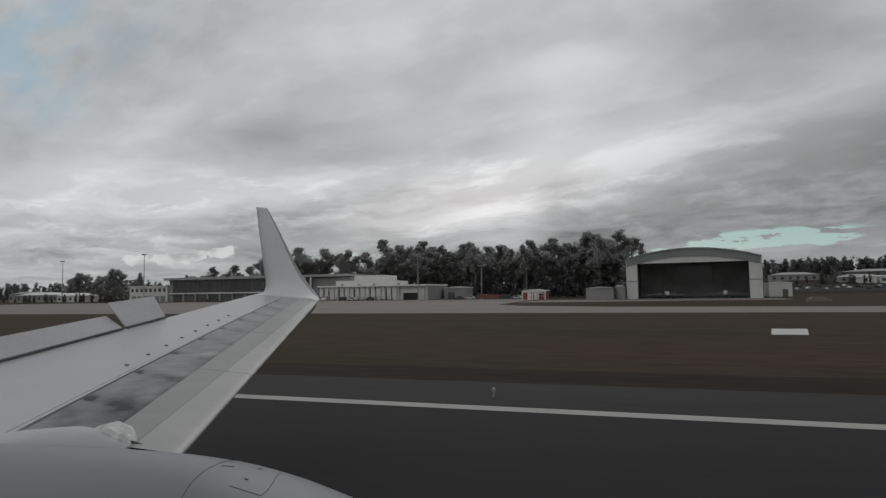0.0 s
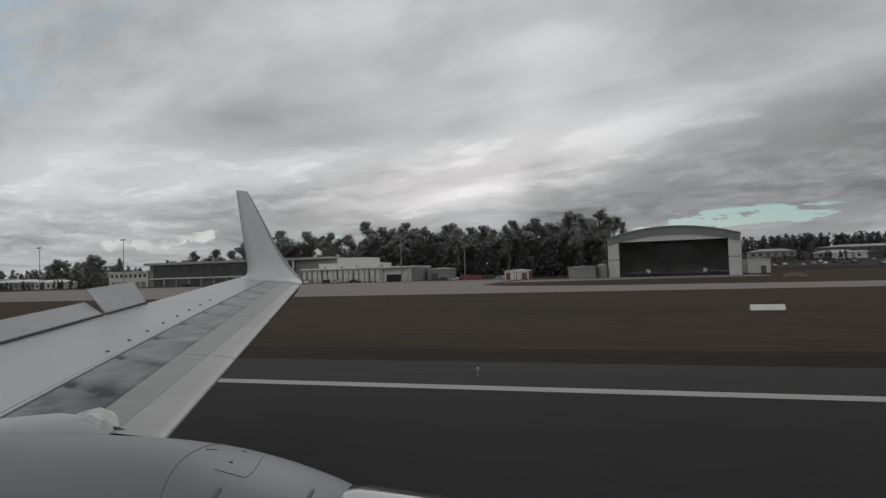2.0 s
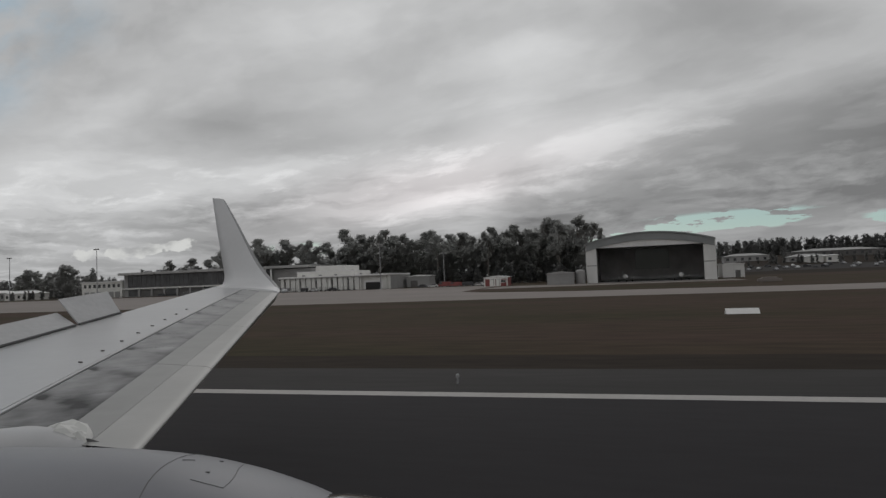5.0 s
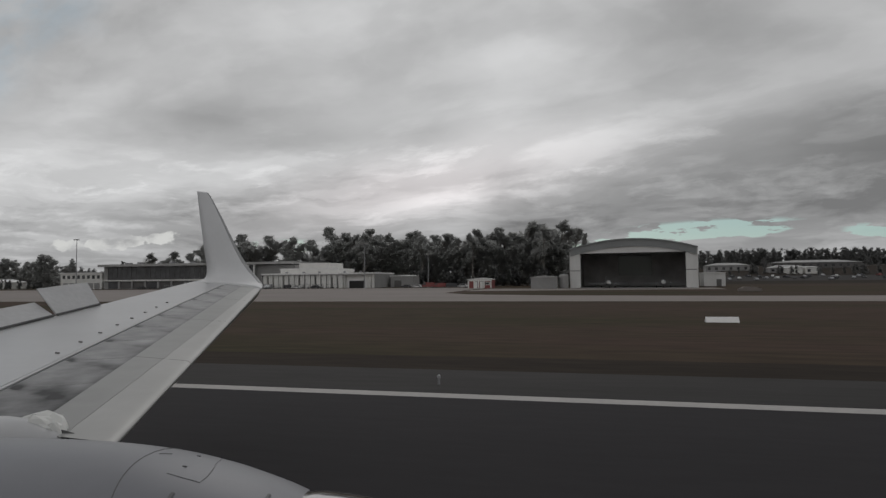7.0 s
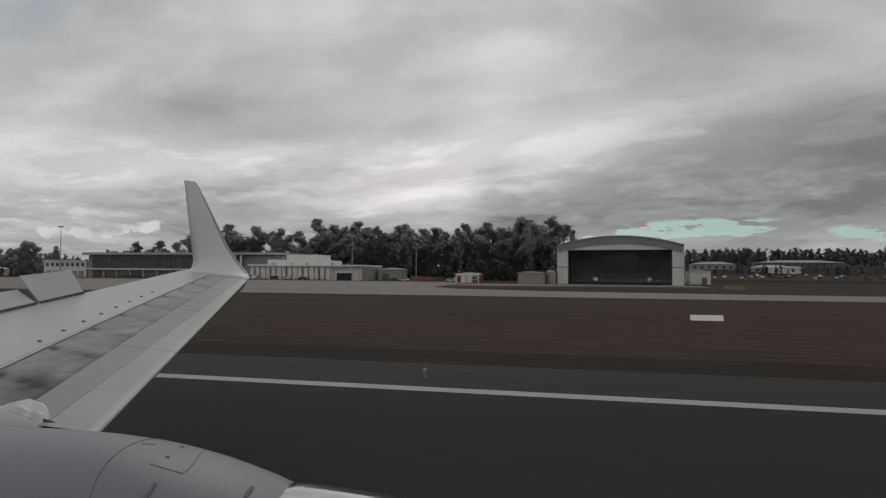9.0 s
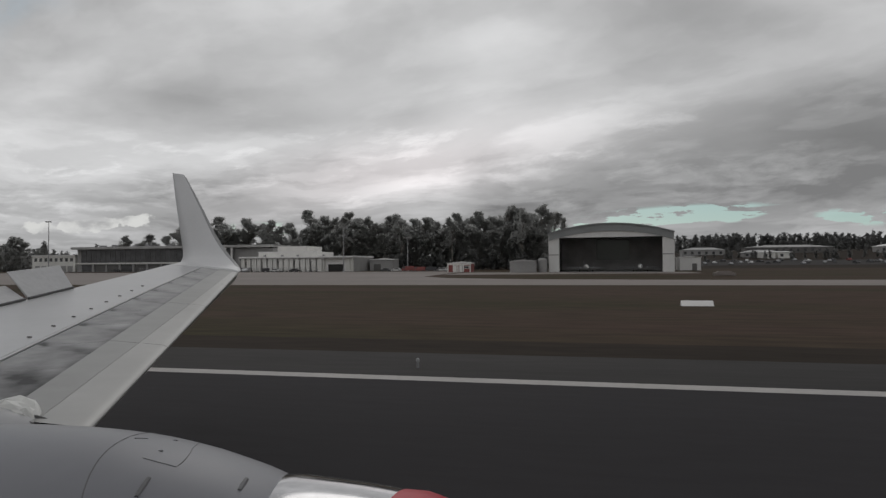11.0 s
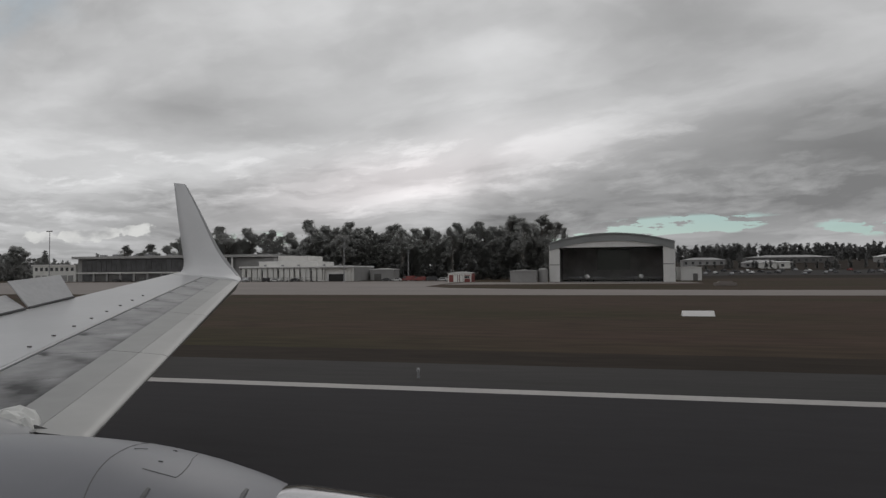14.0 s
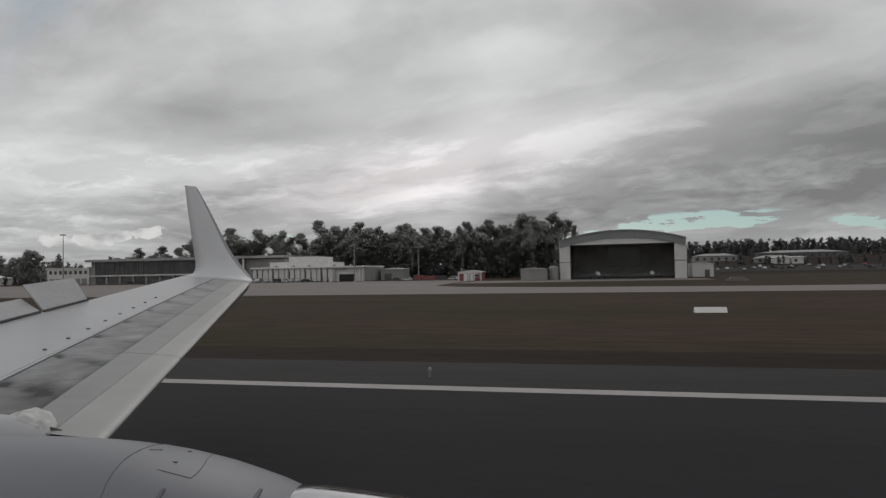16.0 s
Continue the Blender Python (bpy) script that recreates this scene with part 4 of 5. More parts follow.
def light_aircraft(x, y, turn, label):
    a = thing("light_aircraft", label, "aircraft", (x, y, 0.02), "aircraft in the hangar", turn)
    bm = tube([(0, -1.7, 1.55), (0, -1.5, 1.6), (0, -0.6, 1.75), (0, 1.2, 1.9), (0, 4.0, 1.8), (0, 7.5, 2.0)], [0.10, 0.42, 0.72, 0.80, 0.62, 0.15], 14)
    part("fuselage", bm, M_ROOFWHITE, a, "white rounded nose and body", smooth=True)
    part("wing", box(-7.0, 7.0, 0.9, 2.5, 1.35, 1.55, bevel=0.07), M_CARSILVER, a)
    part("tail_fin", box(-0.08, 0.08, 6.2, 7.6, 2.0, 4.2, bevel=0.03), M_CARSILVER, a)
    part("tailplane", box(-2.4, 2.4, 6.6, 7.5, 2.0, 2.12, bevel=0.03), M_CARSILVER, a)
    for s in (-2.4, 2.4):
        part("engine_pod", tube([(s, -0.4, 1.5), (s, 0.0, 1.5), (s, 1.8, 1.5)], [0.12, 0.34, 0.28], 10), M_CARSILVER, a)
        part("main_wheel", tube([(s - 0.12, 1.6, 0.32), (s + 0.12, 1.6, 0.32)], [0.32, 0.32], 14), M_RUBBER, a)
        part("strut", tube([(s, 1.6, 0.3), (s, 1.6, 1.5)], [0.06, 0.06], 6), M_STEEL, a)
    part("nose_wheel", tube([(-0.08, -0.9, 0.24), (0.08, -0.9, 0.24)], [0.24, 0.24], 12), M_RUBBER, a)
    part("nose_strut", tube([(0, -0.9, 0.2), (0, -0.9, 1.4)], [0.05, 0.05], 6), M_STEEL, a)


light_aircraft(31.8, 236.5, 8, "white twin-engined light aircraft parked in the dark hangar")
light_aircraft(50.4, 235.6, -6, "white light aircraft with silver wings inside the hangar")


def shed(name, label, x0, x1, y0, y1, h, wall, roof, doors=(), wins=(), door_mat=None, overhang=0.3, rise=0.5):
    s = thing(name, label, "building")
    part("wall", box(x0, x1, y0, y1, 0, h), wall, s)
    o = overhang
    part("roof", loft([[(x0 - o, y, h + 0.02), (x1 + o, y, h + 0.02), (x1 + o, y, h + 0.2), ((x0 + x1) / 2, y, h + 0.2 + rise), (x0 - o, y, h + 0.2)] for y in (y0 - o, y1 + o)]), roof, s)
    for a, b, z in doors:
        d = part("door", box(a, b, y0 - 0.08, y0 + 0.02, 0, z), door_mat or M_WHITEWALL, s)
        part("door_frame", box(a - 0.12, b + 0.12, y0 - 0.05, y0 + 0.01, 0, z + 0.12), M_STEEL, d)
    for a, b, z0, z1 in wins:
        window(s, a, b, z0, z1, y0, M_WHITEWALL)
    return s


red_shed = shed("red_shed", "red and white hut with white doors on the apron edge", -20.9, -11.6, 240, 247, 3.3, M_REDFADED, M_ROOFWHITE, ((-18.4, -17.3, 2.6), (-16.2, -15.1, 2.6)), ((-14.6, -12.4, 1.3, 2.4),))
for x in (-20.95, -18.75, -17.0, -14.9, -12.2):
    part("white_post", box(x, x + 0.45, 239.82, 239.99, 0, 3.25), M_WHITEWALL, red_shed)
part("white_band", box(-20.9, -11.6, 239.86, 239.98, 2.75, 3.3), M_WHITEWALL, red_shed)
shed("cream_shed", "low weathered cream shed beside the hangar", 5.0, 14.2, 225, 231, 3.9, M_GREYWALL, M_ROOFGREY, ((11.6, 12.9, 2.4), (6.2, 8.8, 2.9)), (), M_GREYWALL)
shed("store_shed", "low dark grey storage shed before the trees", -70, -58.5, 290, 300, 5.2, M_GREYWALL, M_ROOFWHITE, ((-68, -64.5, 3.2),), (), M_DARKWALL)
shed("hangar_annex", "low cream annex beside the hangar wall", 66.9, 74.5, 258, 270, 5.0, M_HANGAR, M_ROOFWHITE, ((71.4, 73.0, 2.6),), (), M_DARKWALL, rise=0.2)
tank = thing("water_tank", "pale grey round water tank by the hangar corner", "tank", (16.2, 230.5, 0))
part("shell", tube([(0, 0, 0), (0, 0, 4.6), (0, 0, 5.0)], [1.7, 1.7, 0.9], 20), M_GREYWALL, tank)
part("lid", tube([(0, 0, 5.0), (0, 0, 5.15)], [0.45, 0.4], 12), M_STEEL, tank)


def freight_building():
    b = thing("freight_building", "long low white building with a columned front and flat roof", "building")
    x0, x1, y0, y1 = -128.5, -72.0, 272.0, 300.0
    part("wall", box(x0, x1, y0 + 1.2, y1, 0, 6.4), M_WHITEWALL, b, "white rendered wall")
    part("side_wall", box(x1, x1 + 0.25, y0 + 1.4, y1, 0, 7.0), M_GREYWALL, b, "grey clad end wall")
    part("roof", box(x0 - 0.5, x1 + 0.5, y0 - 0.6, y1 + 0.4, 6.4, 7.1, bevel=0.05), M_ROOFWHITE, b, "flat white roof slab")
    part("gutter", box(x0 - 0.5, x1 + 0.5, y0 - 0.75, y0 - 0.61, 6.1, 6.45), M_GREYWALL, b)
    u1 = part("upper_storey", box(-122.2, -92.0, y0 + 6, y1 - 2, 7.1, 9.3), M_WHITEWALL, b, "white set-back plant storey")
    part("plant_room", box(-112.7, -97.3, y0 + 7, y1 - 4, 9.3, 12.0), M_WHITEWALL, u1, "white plant room")
    part("parapet", box(-122.4, -91.8, y0 + 5.8, y0 + 6.0, 9.0, 9.5), M_ROOFWHITE, u1)
    n = 15
    for k in range(n):
        x = x0 + 0.6 + k * 2.75
        w = 1.75 + 0.3 * ((k * 7) % 3)
        part("column", box(x, x + w, y0, y0 + 0.5, 0, 6.1), M_WHITEWALL, b)
        # flat panel; the darkness of the gap is in its colour
        part("dark_opening", box(x + w + 0.05, x + 2.7, y0 + 1.05, y0 + 1.25, 0.2, 5.0 - 0.5 * (k % 3)), M_SHADOWED, b, "near-black panel painted as the shade between the columns")
    # no room behind: the door's dark inside is painted on this panel
    d = part("roller_door", box(-84.2, -76.6, y0 + 0.9, y0 + 1.25, 0, 3.3), M_SHADOWED, b, "near-black panel painted as the shade inside the open roller door")
    part("door_surround", box(-85.2, -75.6, y0 + 1.0, y0 + 1.22, 0, 4.2), M_ROOFWHITE, d)
    for x in (-86.6, -74.0, -72.6):
        part("column", box(x, x + 0.5, y0, y0 + 0.5, 0, 6.1), M_WHITEWALL, b)
    for x in (-118, -109, -101, -88, -80):
        part("roof_vent", box(x, x + 0.9, y0 + 3, y0 + 3.9, 7.1, 7.8), M_STEEL, b)


freight_building()


def terminal():
    b = thing("terminal", "long two-storey airport terminal with dark glass and a white roof edge", "building")
    y = 288.0
    part("hall_wall", box(-234, -148.2, y, y + 34, 0, 12.0), M_GREYWALL, b, "grey wall of the departure hall")
    part("roof", box(-236, -119.5, y - 2.6, y + 36, 12.0, 13.3, bevel=0.08), M_ROOFGREY, b, "thick pale grey roof edge")
    g = part("glass_front", box(-231, -150, y - 0.5, y - 0.02, 5.0, 11.6), M_GLASS, b, "long dark tinted glass front")
    for k in range(28):
        x = -231 + 81 * k / 27
        part("mullion", box(x - 0.07, x + 0.07, y - 0.62, y - 0.5, 5.0, 11.6), M_DARKWALL, g)
    part("ledge", box(-234, -148, y - 1.4, y - 0.01, 4.2, 4.9), M_WHITEWALL, b, "pale ledge over the ground floor")
    for k in range(10):
        x = -231 + k * 8.2
        part("ground_floor_bay", box(x, x + 6.6, y - 0.3, y - 0.02, 0.3, 3.8), M_DARKWALL if k % 3 else M_GLASS, b, "dark ground floor bay")
        part("pier", box(x + 6.8, x + 8.0, y - 0.9, y - 0.02, 0, 4.2), M_GREYWALL, b)
    # the tall portal
    part("portal_glass", box(-166, -141.8, y - 1.0, y - 0.55, 4.9, 11.7), M_GLASS, b, "dark glass behind white columns")
    for x in (-166.5, -160.5, -154.5, -148.6, -145.2, -141.8):
        part("column", box(x, x + (0.75 if x > -150 else 0.35), y - 2.2, y - 1.5, 0, 12.0), M_ROOFWHITE, b, "tall white column")
    blk = part("office_block", box(-148.1, -119.9, y + 0.3, y + 26, 0, 11.6), M_GREYWALL, b, "plain grey office block")
    for k in range(4):
        window(b, -138.6 + k * 4.6, -136.4 + k * 4.6, 5.2, 7.2, y + 0.3, M_WHITEWALL)
    part("low_wing_wall", box(-264, -236.4, y + 1, y + 22, 0, 8.6), M_WHITEWALL, b, "pale two-storey side wing")
    part("low_wing_roof", box(-264.6, -236.2, y + 0.4, y + 22.5, 8.6, 9.2), M_ROOFWHITE, b)
    for k in range(8):
        window(b, -262.8 + k * 3.3, -260.6 + k * 3.3, 5.6, 7.8, y + 1, M_WHITEWALL)
    for k in range(6):
        part("ground_floor_bay", box(-262 + k * 4.2, -259 + k * 4.2, y + 0.7, y + 1.0, 0.2, 3.4), M_GREYWALL, b)
    for k, x in enumerate((-224, -217, -205, -196, -183, -171, -158)):
        part("rooftop_unit", box(x, x + 2.4, y + 4 + k % 3, y + 7, 13.3, 14.2 + 0.3 * (k % 2)), M_STEEL, b, "grey rooftop air unit")


terminal()


def house(x, y, w, d, h, wall, roof, label):
    s = thing("far_house", label, "house", (x, y, min(rise(x - w / 2, y), rise(x + w / 2, y))), "houses and sheds beyond the field")
    part("wall", box(-w / 2, w / 2, 0, d, -0.6, h), wall, s)
    part("roof", loft([[(-w / 2 - 0.5, yy, h), (w / 2 + 0.5, yy, h), (w / 2 + 0.5, yy, h + 0.15), (k * w / 5, yy, h + r), (-k * w / 5 - 0.01, yy, h + r), (-w / 2 - 0.5, yy, h + 0.15)] for yy, r, k in ((-0.5, 0.4, 2.2), (d * 0.35, min(w * 0.10, 2.0), 1.2), (d * 0.65, min(w * 0.10, 2.0), 1.2), (d + 0.5, 0.4, 2.2))]), roof, s)
    for k in range(int(w // 5)):
        xx = -w / 2 + 1.2 + k * 5
        part("window", box(xx, xx + 1.8, -0.08, 0.02, h * 0.3, h * 0.75), M_GLASS, s)


bm = bmesh.new()
rows = [[bm.verts.new((x, y, rise(x, y))) for x in range(45, 1446, 35)] for y in range(320, 1021, 20)]
for low_row, high_row in zip(rows, rows[1:]):
    for i in range(len(low_row) - 1):
        bm.faces.new((low_row[i], low_row[i + 1], high_row[i + 1], high_row[i]))
setting("far_slope", bm, M_VERGE, "dull grassy slope rising beyond the airfield", smooth=True)
for x, y, w, h, wall, roof, label in (
        (-390, 330, 40, 5.0, M_GREYWALL, M_ROOFWHITE, "long low grey shed with a pale roof"), (-350, 322, 22, 4.2, M_WHITEWALL, M_ROOFWHITE, "low white house with a pale roof"),
        (-430, 350, 30, 6.0, M_GREYWALL, M_HROOF, "grey shed with a dull roof"), (118, 505, 30, 4.4, M_GREYWALL, M_ROOFGREY, "grey workshop with a dull sheet roof"),
        (150, 470, 24, 3.2, M_GREYWALL, M_ROOFGREY, "low grey workshop beside the car park"), (184, 530, 62, 4.2, M_DARKWALL, M_ROOFGREY, "very long dark shed with a grey roof edge"),
        (150, 455, 8, 4.0, M_WHITEWALL, M_ROOFWHITE, "small white store with a white roof"), (160, 456, 8, 4.0, M_WHITEWALL, M_ROOFWHITE, "second small white store with a white roof"),
        (255, 520, 26, 4.6, M_GREYWALL, M_ROOFWHITE, "low grey workshop with a pale roof"), (300, 540, 40, 4.8, M_BROWN, M_ROOFWHITE, "brown brick workshop with a pale roof"),
        (352, 520, 44, 6.5, M_WHITEWALL, M_ROOFWHITE, "large pale warehouse behind the car park"), (420, 540, 34, 5.5, M_BROWN, M_ROOFWHITE, "brown warehouse with a pale roof")):
    house(x, y, w, 14, h, wall, roof, label)


def mast(x, y, h, label):
    m = thing("light_mast", label, "light mast", (x, y, -0.03), "apron light masts")
    part("pole", tube([(0, 0, 0), (0, 0, h * 0.5), (0, 0, h)], [0.30, 0.22, 0.14], 10), M_STEEL, m)
    part("base_plate", tube([(0, 0, 0), (0, 0, 0.25)], [0.7, 0.6], 12), M_STEEL, m)
    part("crossbar", box(-1.7, 1.7, -0.12, 0.12, h - 0.1, h + 0.15), M_STEEL, m)
    for k in range(4):
        xx = -1.5 + k
        part("floodlight", box(xx - 0.3, xx + 0.3, -0.55, -0.1, h - 0.1, h + 0.5, bevel=0.04), M_GREYWALL, m)


mast(-250, 289.0 - 3.5, 27.0, "tall grey apron mast with floodlights")
mast(-72.4, 262, 19.5, "grey steel light mast before the white building")
mast(-48.2, 280, 15.0, "slim grey light mast before the trees")
mast(-330, 300, 26.0, "tall grey mast far along the apron")


def car(x, y, turn, mat, label, kind="car", long=4.4, high=1.45):
    c = thing(kind, label, "vehicle", (x, y, max(-0.03, rise(x, y) + 0.05)), "vehicles on the apron", turn)
    w = 0.85
    prof = [(-long / 2, 0.35), (-long / 2, 0.85), (-long * 0.30, 0.95), (-long * 0.16, high), (long * 0.26, high), (long * 0.40, 0.95), (long / 2, 0.85), (long / 2, 0.35)]
    if kind != "car":
        prof = [(-long / 2, 0.4), (-long / 2, 1.2), (-long * 0.38, high), (long / 2, high), (long / 2, 0.4)]
    part("body", loft([[(a, s, b) for a, b in prof] for s in (-w, w)]), mat, c)
    if kind == "car":
        part("side_glass", loft([[(-long * 0.25, s, 0.97), (-long * 0.15, s, high - 0.08), (long * 0.24, s, high - 0.08), (long * 0.36, s, 0.97)] for s in (-w - 0.015, w + 0.015)]), M_GLASS, c, "dark side glass")
    else:
        part("windscreen", loft([[(-long * 0.47, s, 1.3), (-long * 0.37, s, high - 0.12), (-long * 0.2, s, high - 0.12), (-long * 0.2, s, 1.3)] for s in (-w - 0.015, w + 0.015)]), M_GLASS, c, "dark cab glass")
    for a in (-long * 0.32, long * 0.32):
        for s in (-w, w):
            wh = part("wheel", tube([(a, s - 0.11, 0.33), (a, s + 0.11, 0.33)], [0.33, 0.33], 14), M_RUBBER, c)
            part("rim", tube([(a, s - 0.12, 0.33), (a, s + 0.12, 0.33)], [0.19, 0.19], 10), M_STEEL, wh)
    return c


car(-127, 262, 5, M_CARWHITE, "white van parked before the white building", "van", 5.2, 2.3)
car(-121.5, 264, 0, M_CARSILVER, "silver van beside the white one", "van", 4.8, 2.1)
car(-112, 266, 0, M_CARDARK, "dark baggage tractor before the columns", "baggage_tractor", 3.0, 1.7)
car(-107, 265, 3, M_CARWHITE, "white car parked before the columns")
car(-98, 266, 0, M_CARDARK, "dark car before the white building")
for k, (x, m, lab, kd, lg, hh) in enumerate(((-53, M_CARDARK, "dark car parked by the trees", "car", 4.4, 1.5), (-48.5, M_CARWHITE, "white car parked by the trees", "car", 4.4, 1.5), (-43.5, M_REDFADED, "red truck parked by the trees", "truck", 5.4, 2.3), (-38, M_REDFADED, "red tanker truck by the trees", "truck", 5.0, 2.0),
        (-33, M_CARDARK, "dark van parked by the trees", "van", 4.8, 2.0), (-28.5, M_CARWHITE, "white utility car by the trees", "car", 4.6, 1.6), (-24, M_CARWHITE, "white van beside the red hut", "van", 4.8, 2.0))):
    car(x, 262 + (k % 3), (k * 7) % 11 - 5, m, lab, kd, lg, hh)
# the far car park
rng = random.Random(8)
for k in range(70):
    x, y = 84 + (k % 35) * 7.2 + rng.uniform(-2.5, 2.5), 392 + (k // 35) * 26 + rng.uniform(-9, 9)
    m = (M_CARWHITE, M_CARSILVER, M_CARDARK, M_CARWHITE, M_CARSILVER, M_CARDARK, M_CARWHITE, M_CARSILVER, M_CARDARK, M_REDFADED)[rng.randrange(10)]
    lab = {"car_white": "white", "car_silver": "silver", "car_dark": "dark", "faded_red_paint": "red"}[m.name]
    car(x, y, rng.uniform(60, 120), m, f"{lab} car in the far car park", "car", 4.5, 1.5)
bm = bmesh.new()
rows = [[bm.verts.new((x, y, rise(x, y) + 0.06)) for x in range(78, 351, 8)] for y in range(376, 437, 6)]
for low_row, high_row in zip(rows, rows[1:]):
    for i in range(len(low_row) - 1):
        bm.faces.new((low_row[i], low_row[i + 1], high_row[i + 1], high_row[i]))
setting("car_park", bm, M_SHOULDER, "grey paved car park beyond the grass", smooth=True)

# boundary hedge and scrub at the field's edge
woods("scrub", "dark scrub along the field boundary", 21, [(78, 460, 440, 470, 110, 3, 7), (90, 460, 545, 640, 60, 4, 9), (-520, -270, 300, 322, 60, 3, 6), (-70, 20, 303, 312, 40, 5, 10), (-72, -54, 300, 303, 8, 2, 4)], 22, 0.6)

culvert = thing("culvert", "low pale concrete drain cover on the grass", "drain", (65.5, 172, -0.06))
part("slab", box(-2.6, 2.6, -1.2, 1.2, 0, 0.75, bevel=0.12), M_CONCRETE, culvert)
part("hood", loft([[(-2.0, y, 0.7), (2.0, y, 0.7), (1.5, y, 1.15), (-1.5, y, 1.15)] for y in (-0.9, 0.9)]), M_CONCRETE, culvert)

# runway furniture: a white marker and an edge light
mk = thing("runway_marker", "white gabled marker board lying on the grass", "marker", (40.4, 58, -0.06))
part("board", loft([[(-1.3, -0.5, 0), (-1.3, 0.5, 0), (-1.3, 0, 0.45)], [(1.3, -0.5, 0), (1.3, 0.5, 0), (1.3, 0, 0.45)]]), M_ROOFWHITE, mk)
el = thing("edge_light", "small runway edge light on a short stem", "light", (25, 22.5, 0))
part("stem", tube([(0, 0, -0.02), (0, 0, 0.22)], [0.05, 0.04], 8), M_STEEL, el)
part("lens", tube([(0, 0, 0.22), (0, 0, 0.30), (0, 0, 0.35)], [0.065, 0.065, 0.03], 10), M_CARSILVER, el)


# ---- along the runway behind and ahead ----
def connector(name, xc, w, flare):
    """A taxiway that joins runway and parallel taxiway, with rounded corners."""
    pts = []
    for k in range(7):
        a = radians(90 * k / 6)
        pts.append((xc - w / 2 - flare + flare * math.sin(a), 26.0 + flare * (1 - math.cos(a))))
    pts += [(xc - w / 2, 106.8), (xc + w / 2, 106.4)]
    for k in range(7):
        a = radians(90 * (1 - k / 6))
        pts.append((xc + w / 2 + flare - flare * math.sin(a), 26.0 + flare * (1 - math.cos(a))))
    return setting(name, outline(pts, -0.5, -0.028), M_CONCRETE, "pale concrete link between runway and taxiway")


connector("taxiway_link", -281, 22, 26)
connector("taxiway_link", 102, 18, 20)
for xc in (-281, 102):
    pts = [(xc + 26 - 26 * math.cos(radians(a)), 0.0 + 26 + 26 * (math.sin(radians(a)) - 1)) for a in range(0, 91, 6)]
    bm = bmesh.new()
    for (ax, ay), (bx, by) in zip(pts, pts[1:]):
        n = Vector((by - ay, ax - bx, 0)).normalized() * 0.13
        bm.faces.new([bm.verts.new((ax - n.x, ay - n.y, 0.004)), bm.verts.new((bx - n.x, by - n.y, 0.004)), bm.verts.new((bx + n.x, by + n.y, 0.004)), bm.verts.new((ax + n.x, ay + n.y, 0.004))])
    setting("lead_off_line", bm, M_ORANGE, "curved orange taxi line on the asphalt")
for x, y in ((-233, 104), (126, 88)):
    sg = thing("taxiway_sign", "low dark taxiway sign box on the grass", "sign", (x, y, -0.06))
    part("cabinet", box(-2.0, 2.0, -0.15, 0.15, 0.25, 1.25, bevel=0.03), M_CARDARK, sg)
    for a in (-1.5, 1.5):
        part("leg", box(a - 0.05, a + 0.05, -0.05, 0.05, 0, 0.26), M_STEEL, sg)


def fire_station():
    f = thing("fire_station", "long red brick fire station with three vehicle bays", "building")
    x0, y = -690.0, 240.0
    part("brick_wing", box(x0, x0 + 38, y + 2, y + 18, 0, 6.4), M_REDBRICK, f, "long red brick wing")
    part("wing_roof", box(x0 - 0.6, x0 + 38.3, y + 1.2, y + 18.6, 6.4, 7.0), M_ROOFWHITE, f)
    for k in range(9):
        window(f, x0 + 2 + k * 4, x0 + 4.6 + k * 4, 1.2, 2.8, y + 2, M_WHITEWALL)
    for k in range(4):
        part("bay_pillar", box(x0 + 39 + k * 6.4, x0 + 39.7 + k * 6.4, y - 0.2, y + 0.6, 0, 6.2), M_ROOFWHITE, f, "white pillar")
    for k in range(3):
        part("bay_door", box(x0 + 39.8 + k * 6.4, x0 + 45.3 + k * 6.4, y + 0.8, y + 1.0, 0, 5.6), M_INSIDE, f, "dark vehicle bay")
    part("bay_hall", box(x0 + 39, x0 + 59, y + 1.05, y + 20, 0, 6.2), M_REDBRICK, f)
    part("bay_fascia", box(x0 + 38.4, x0 + 59.6, y - 0.8, y + 20.5, 6.2, 7.6), M_ROOFWHITE, f, "deep white fascia")
    part("low_annex", box(x0 + 59.8, x0 + 68, y + 1, y + 14, 0, 4.0), M_REDBRICK, f)
    part("annex_roof", box(x0 + 59.7, x0 + 68.6, y + 0.4, y + 14.5, 4.0, 4.5), M_ROOFWHITE, f)
    part("rear_block", box(x0 + 40, x0 + 105, y + 24, y + 40, 0, 8.2), M_REDBRICK, f, "long red brick block behind")
    part("rear_roof", box(x0 + 39.5, x0 + 105.5, y + 23.5, y + 40.5, 8.2, 8.8), M_ROOFWHITE, f)


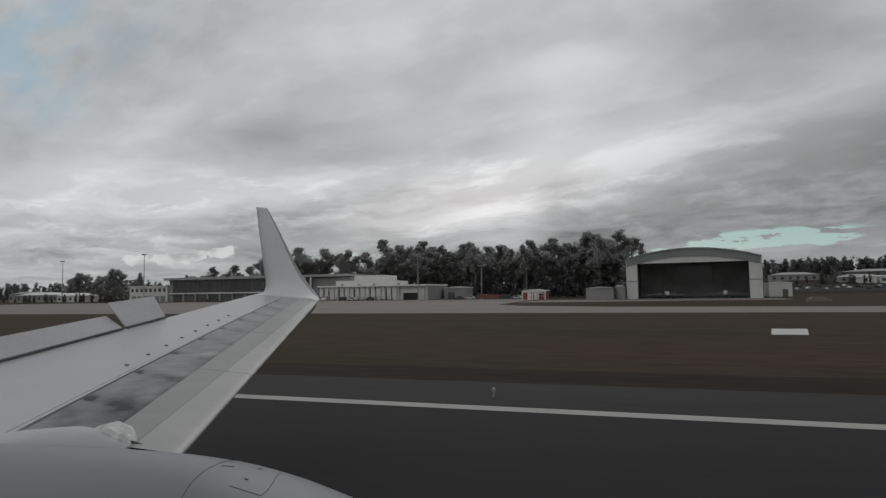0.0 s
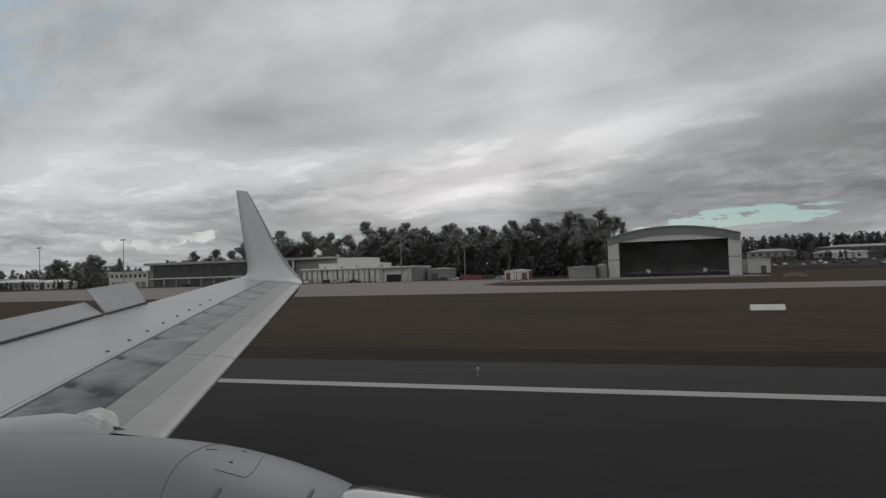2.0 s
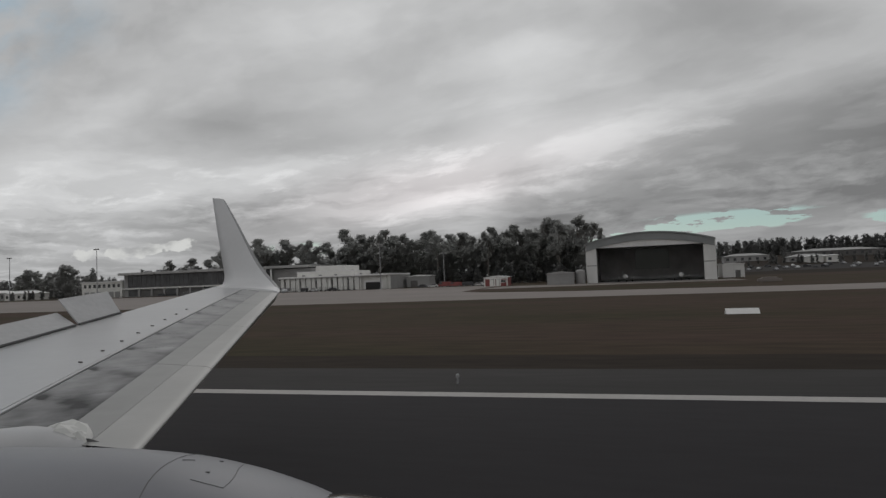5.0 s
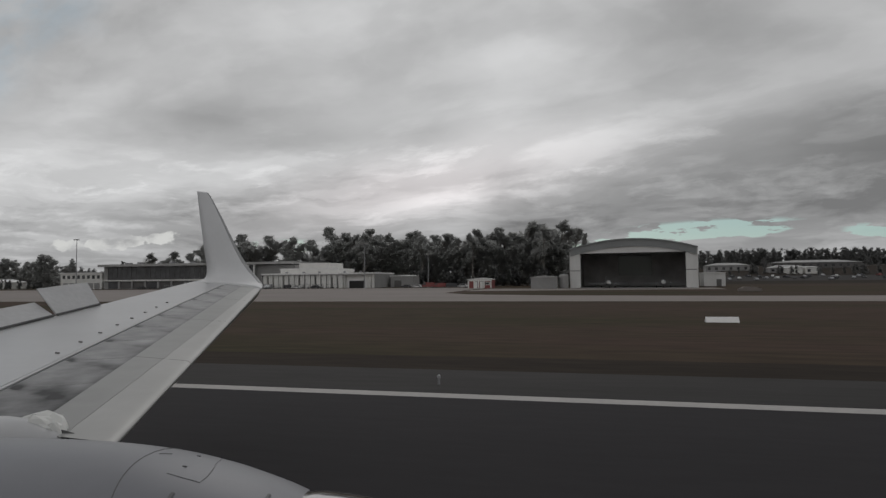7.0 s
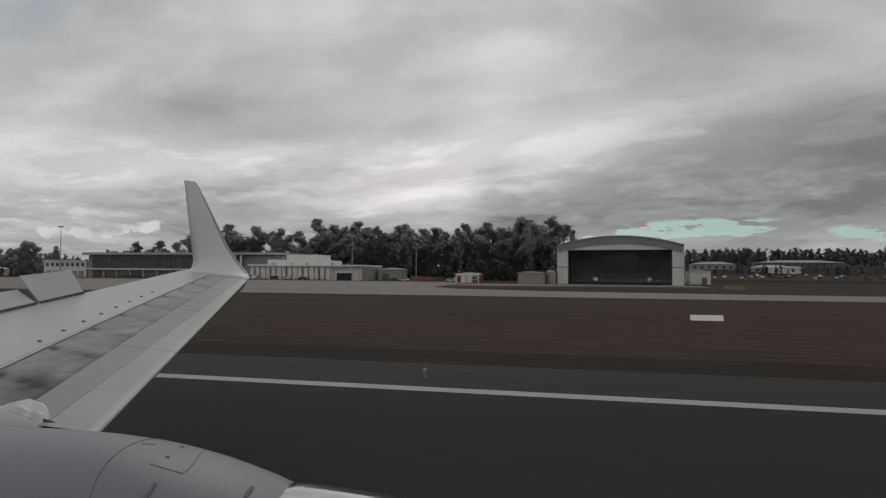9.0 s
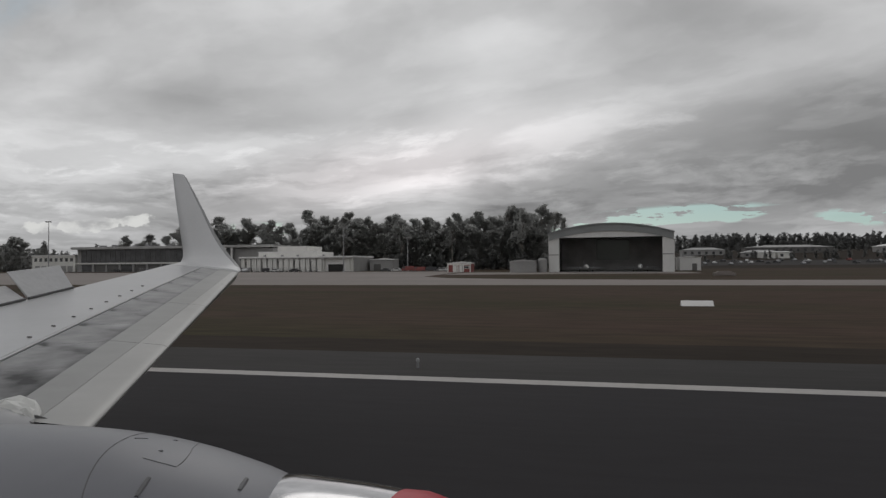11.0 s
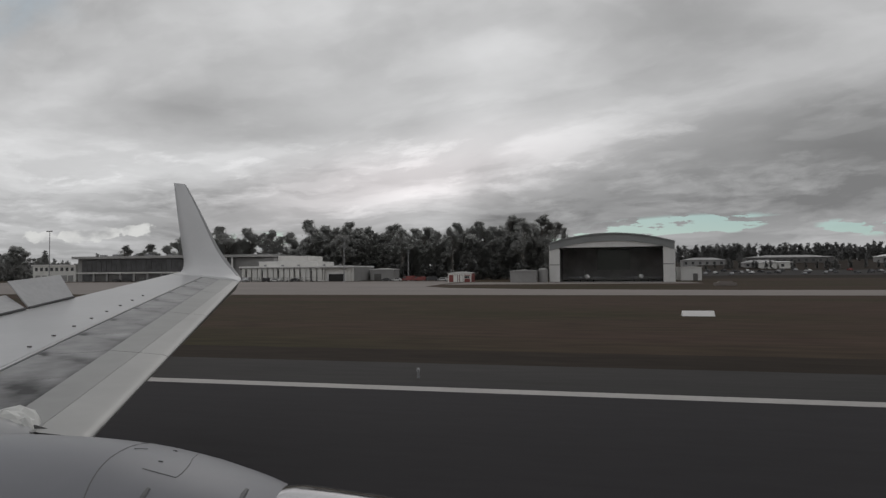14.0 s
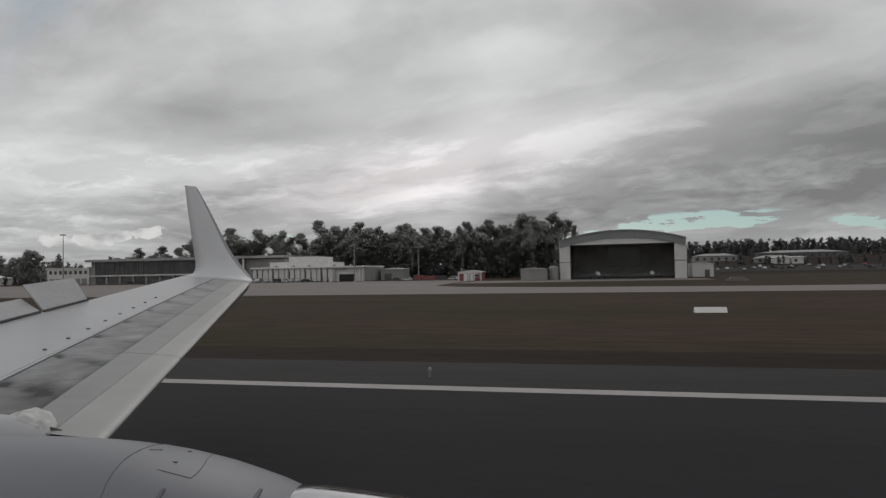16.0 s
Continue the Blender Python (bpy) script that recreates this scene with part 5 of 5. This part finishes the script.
def control_tower():
    c = thing("control_tower", "pale stepped control tower with a dark glass cab", "tower", (-748, 285, 0))
    part("base_block", box(-9, 9, -6, 6, 0, 10), M_WHITEWALL, c, "pale two-storey base")
    part("shaft", box(-5.5, 5.5, -4.5, 4.5, 10, 13.2), M_WHITEWALL, c)
    cab = part("cab", loft([[(r * math.cos((k + 0.5) * math.tau / 8), r * math.sin((k + 0.5) * math.tau / 8), z) for k in range(8)] for r, z in ((3.6, 13.2), (4.6, 16.4))]), M_GLASS, c, "dark outward-leaning glass cab")
    part("cab_roof", loft([[(r * math.cos((k + 0.5) * math.tau / 8), r * math.sin((k + 0.5) * math.tau / 8), z) for k in range(8)] for r, z in ((5.0, 16.4), (5.0, 16.8), (2.0, 17.4))]), M_ROOFWHITE, cab)
    part("antenna", tube([(0, 0, 17.3), (0, 0, 20.5)], [0.12, 0.05], 6), M_STEEL, c)


def tricolour_shed():
    t = thing("tricolour_shed", "low shed with white, blue and brown wall panels", "building", (-366, 240, 0))
    for a, b, m, lab in ((0, 7, M_WHITEWALL, "white wall panel"), (7, 16, M_BLUE, "blue wall panel"), (16, 28, M_BROWN, "brown wall panel")):
        part("wall_panel", box(a, b, 0, 12, 0, 5.4), m, t, lab)
    part("roof", loft([[(-0.5, yy, 5.4), (28.5, yy, 5.4), (28.5, yy, z), (-0.5, yy, z)] for yy, z in ((-0.6, 6.6), (12.6, 7.4))]), M_ROOFWHITE, t)


fire_station()
control_tower()
tricolour_shed()


def baggage_cart(x, y, turn):
    c = thing("baggage_cart", "low grey baggage cart parked on the apron", "cart", (x, y, -0.03), "baggage carts on the apron", turn)
    part("deck", box(-1.5, 1.5, -0.75, 0.75, 0.45, 0.60, bevel=0.02), M_STEEL, c)
    part("canopy", box(-1.5, 1.5, -0.75, 0.75, 1.75, 1.85, bevel=0.02), M_CARSILVER, c)
    for a in (-1.4, 1.4):
        for d in (-0.7, 0.7):
            part("post", box(a - 0.04, a + 0.04, d - 0.04, d + 0.04, 0.6, 1.75), M_STEEL, c)
            part("wheel", tube([(a * 0.8, d - 0.08, 0.24), (a * 0.8, d + 0.08, 0.24)], [0.24, 0.24], 12), M_RUBBER, c)


for k in range(9):
    baggage_cart(-118 + k * 3.6 + (k % 2), 267.5 + 0.4 * (k % 3), (k * 17) % 23 - 11)
for k in range(6):
    baggage_cart(-190 + k * 4.1, 283.0 + 0.5 * (k % 2), (k * 13) % 17 - 8)
car(-176, 282, 4, M_CARWHITE, "white van parked before the terminal", "van", 5.0, 2.2)
car(-205, 282, -3, M_CARDARK, "dark car parked before the terminal")
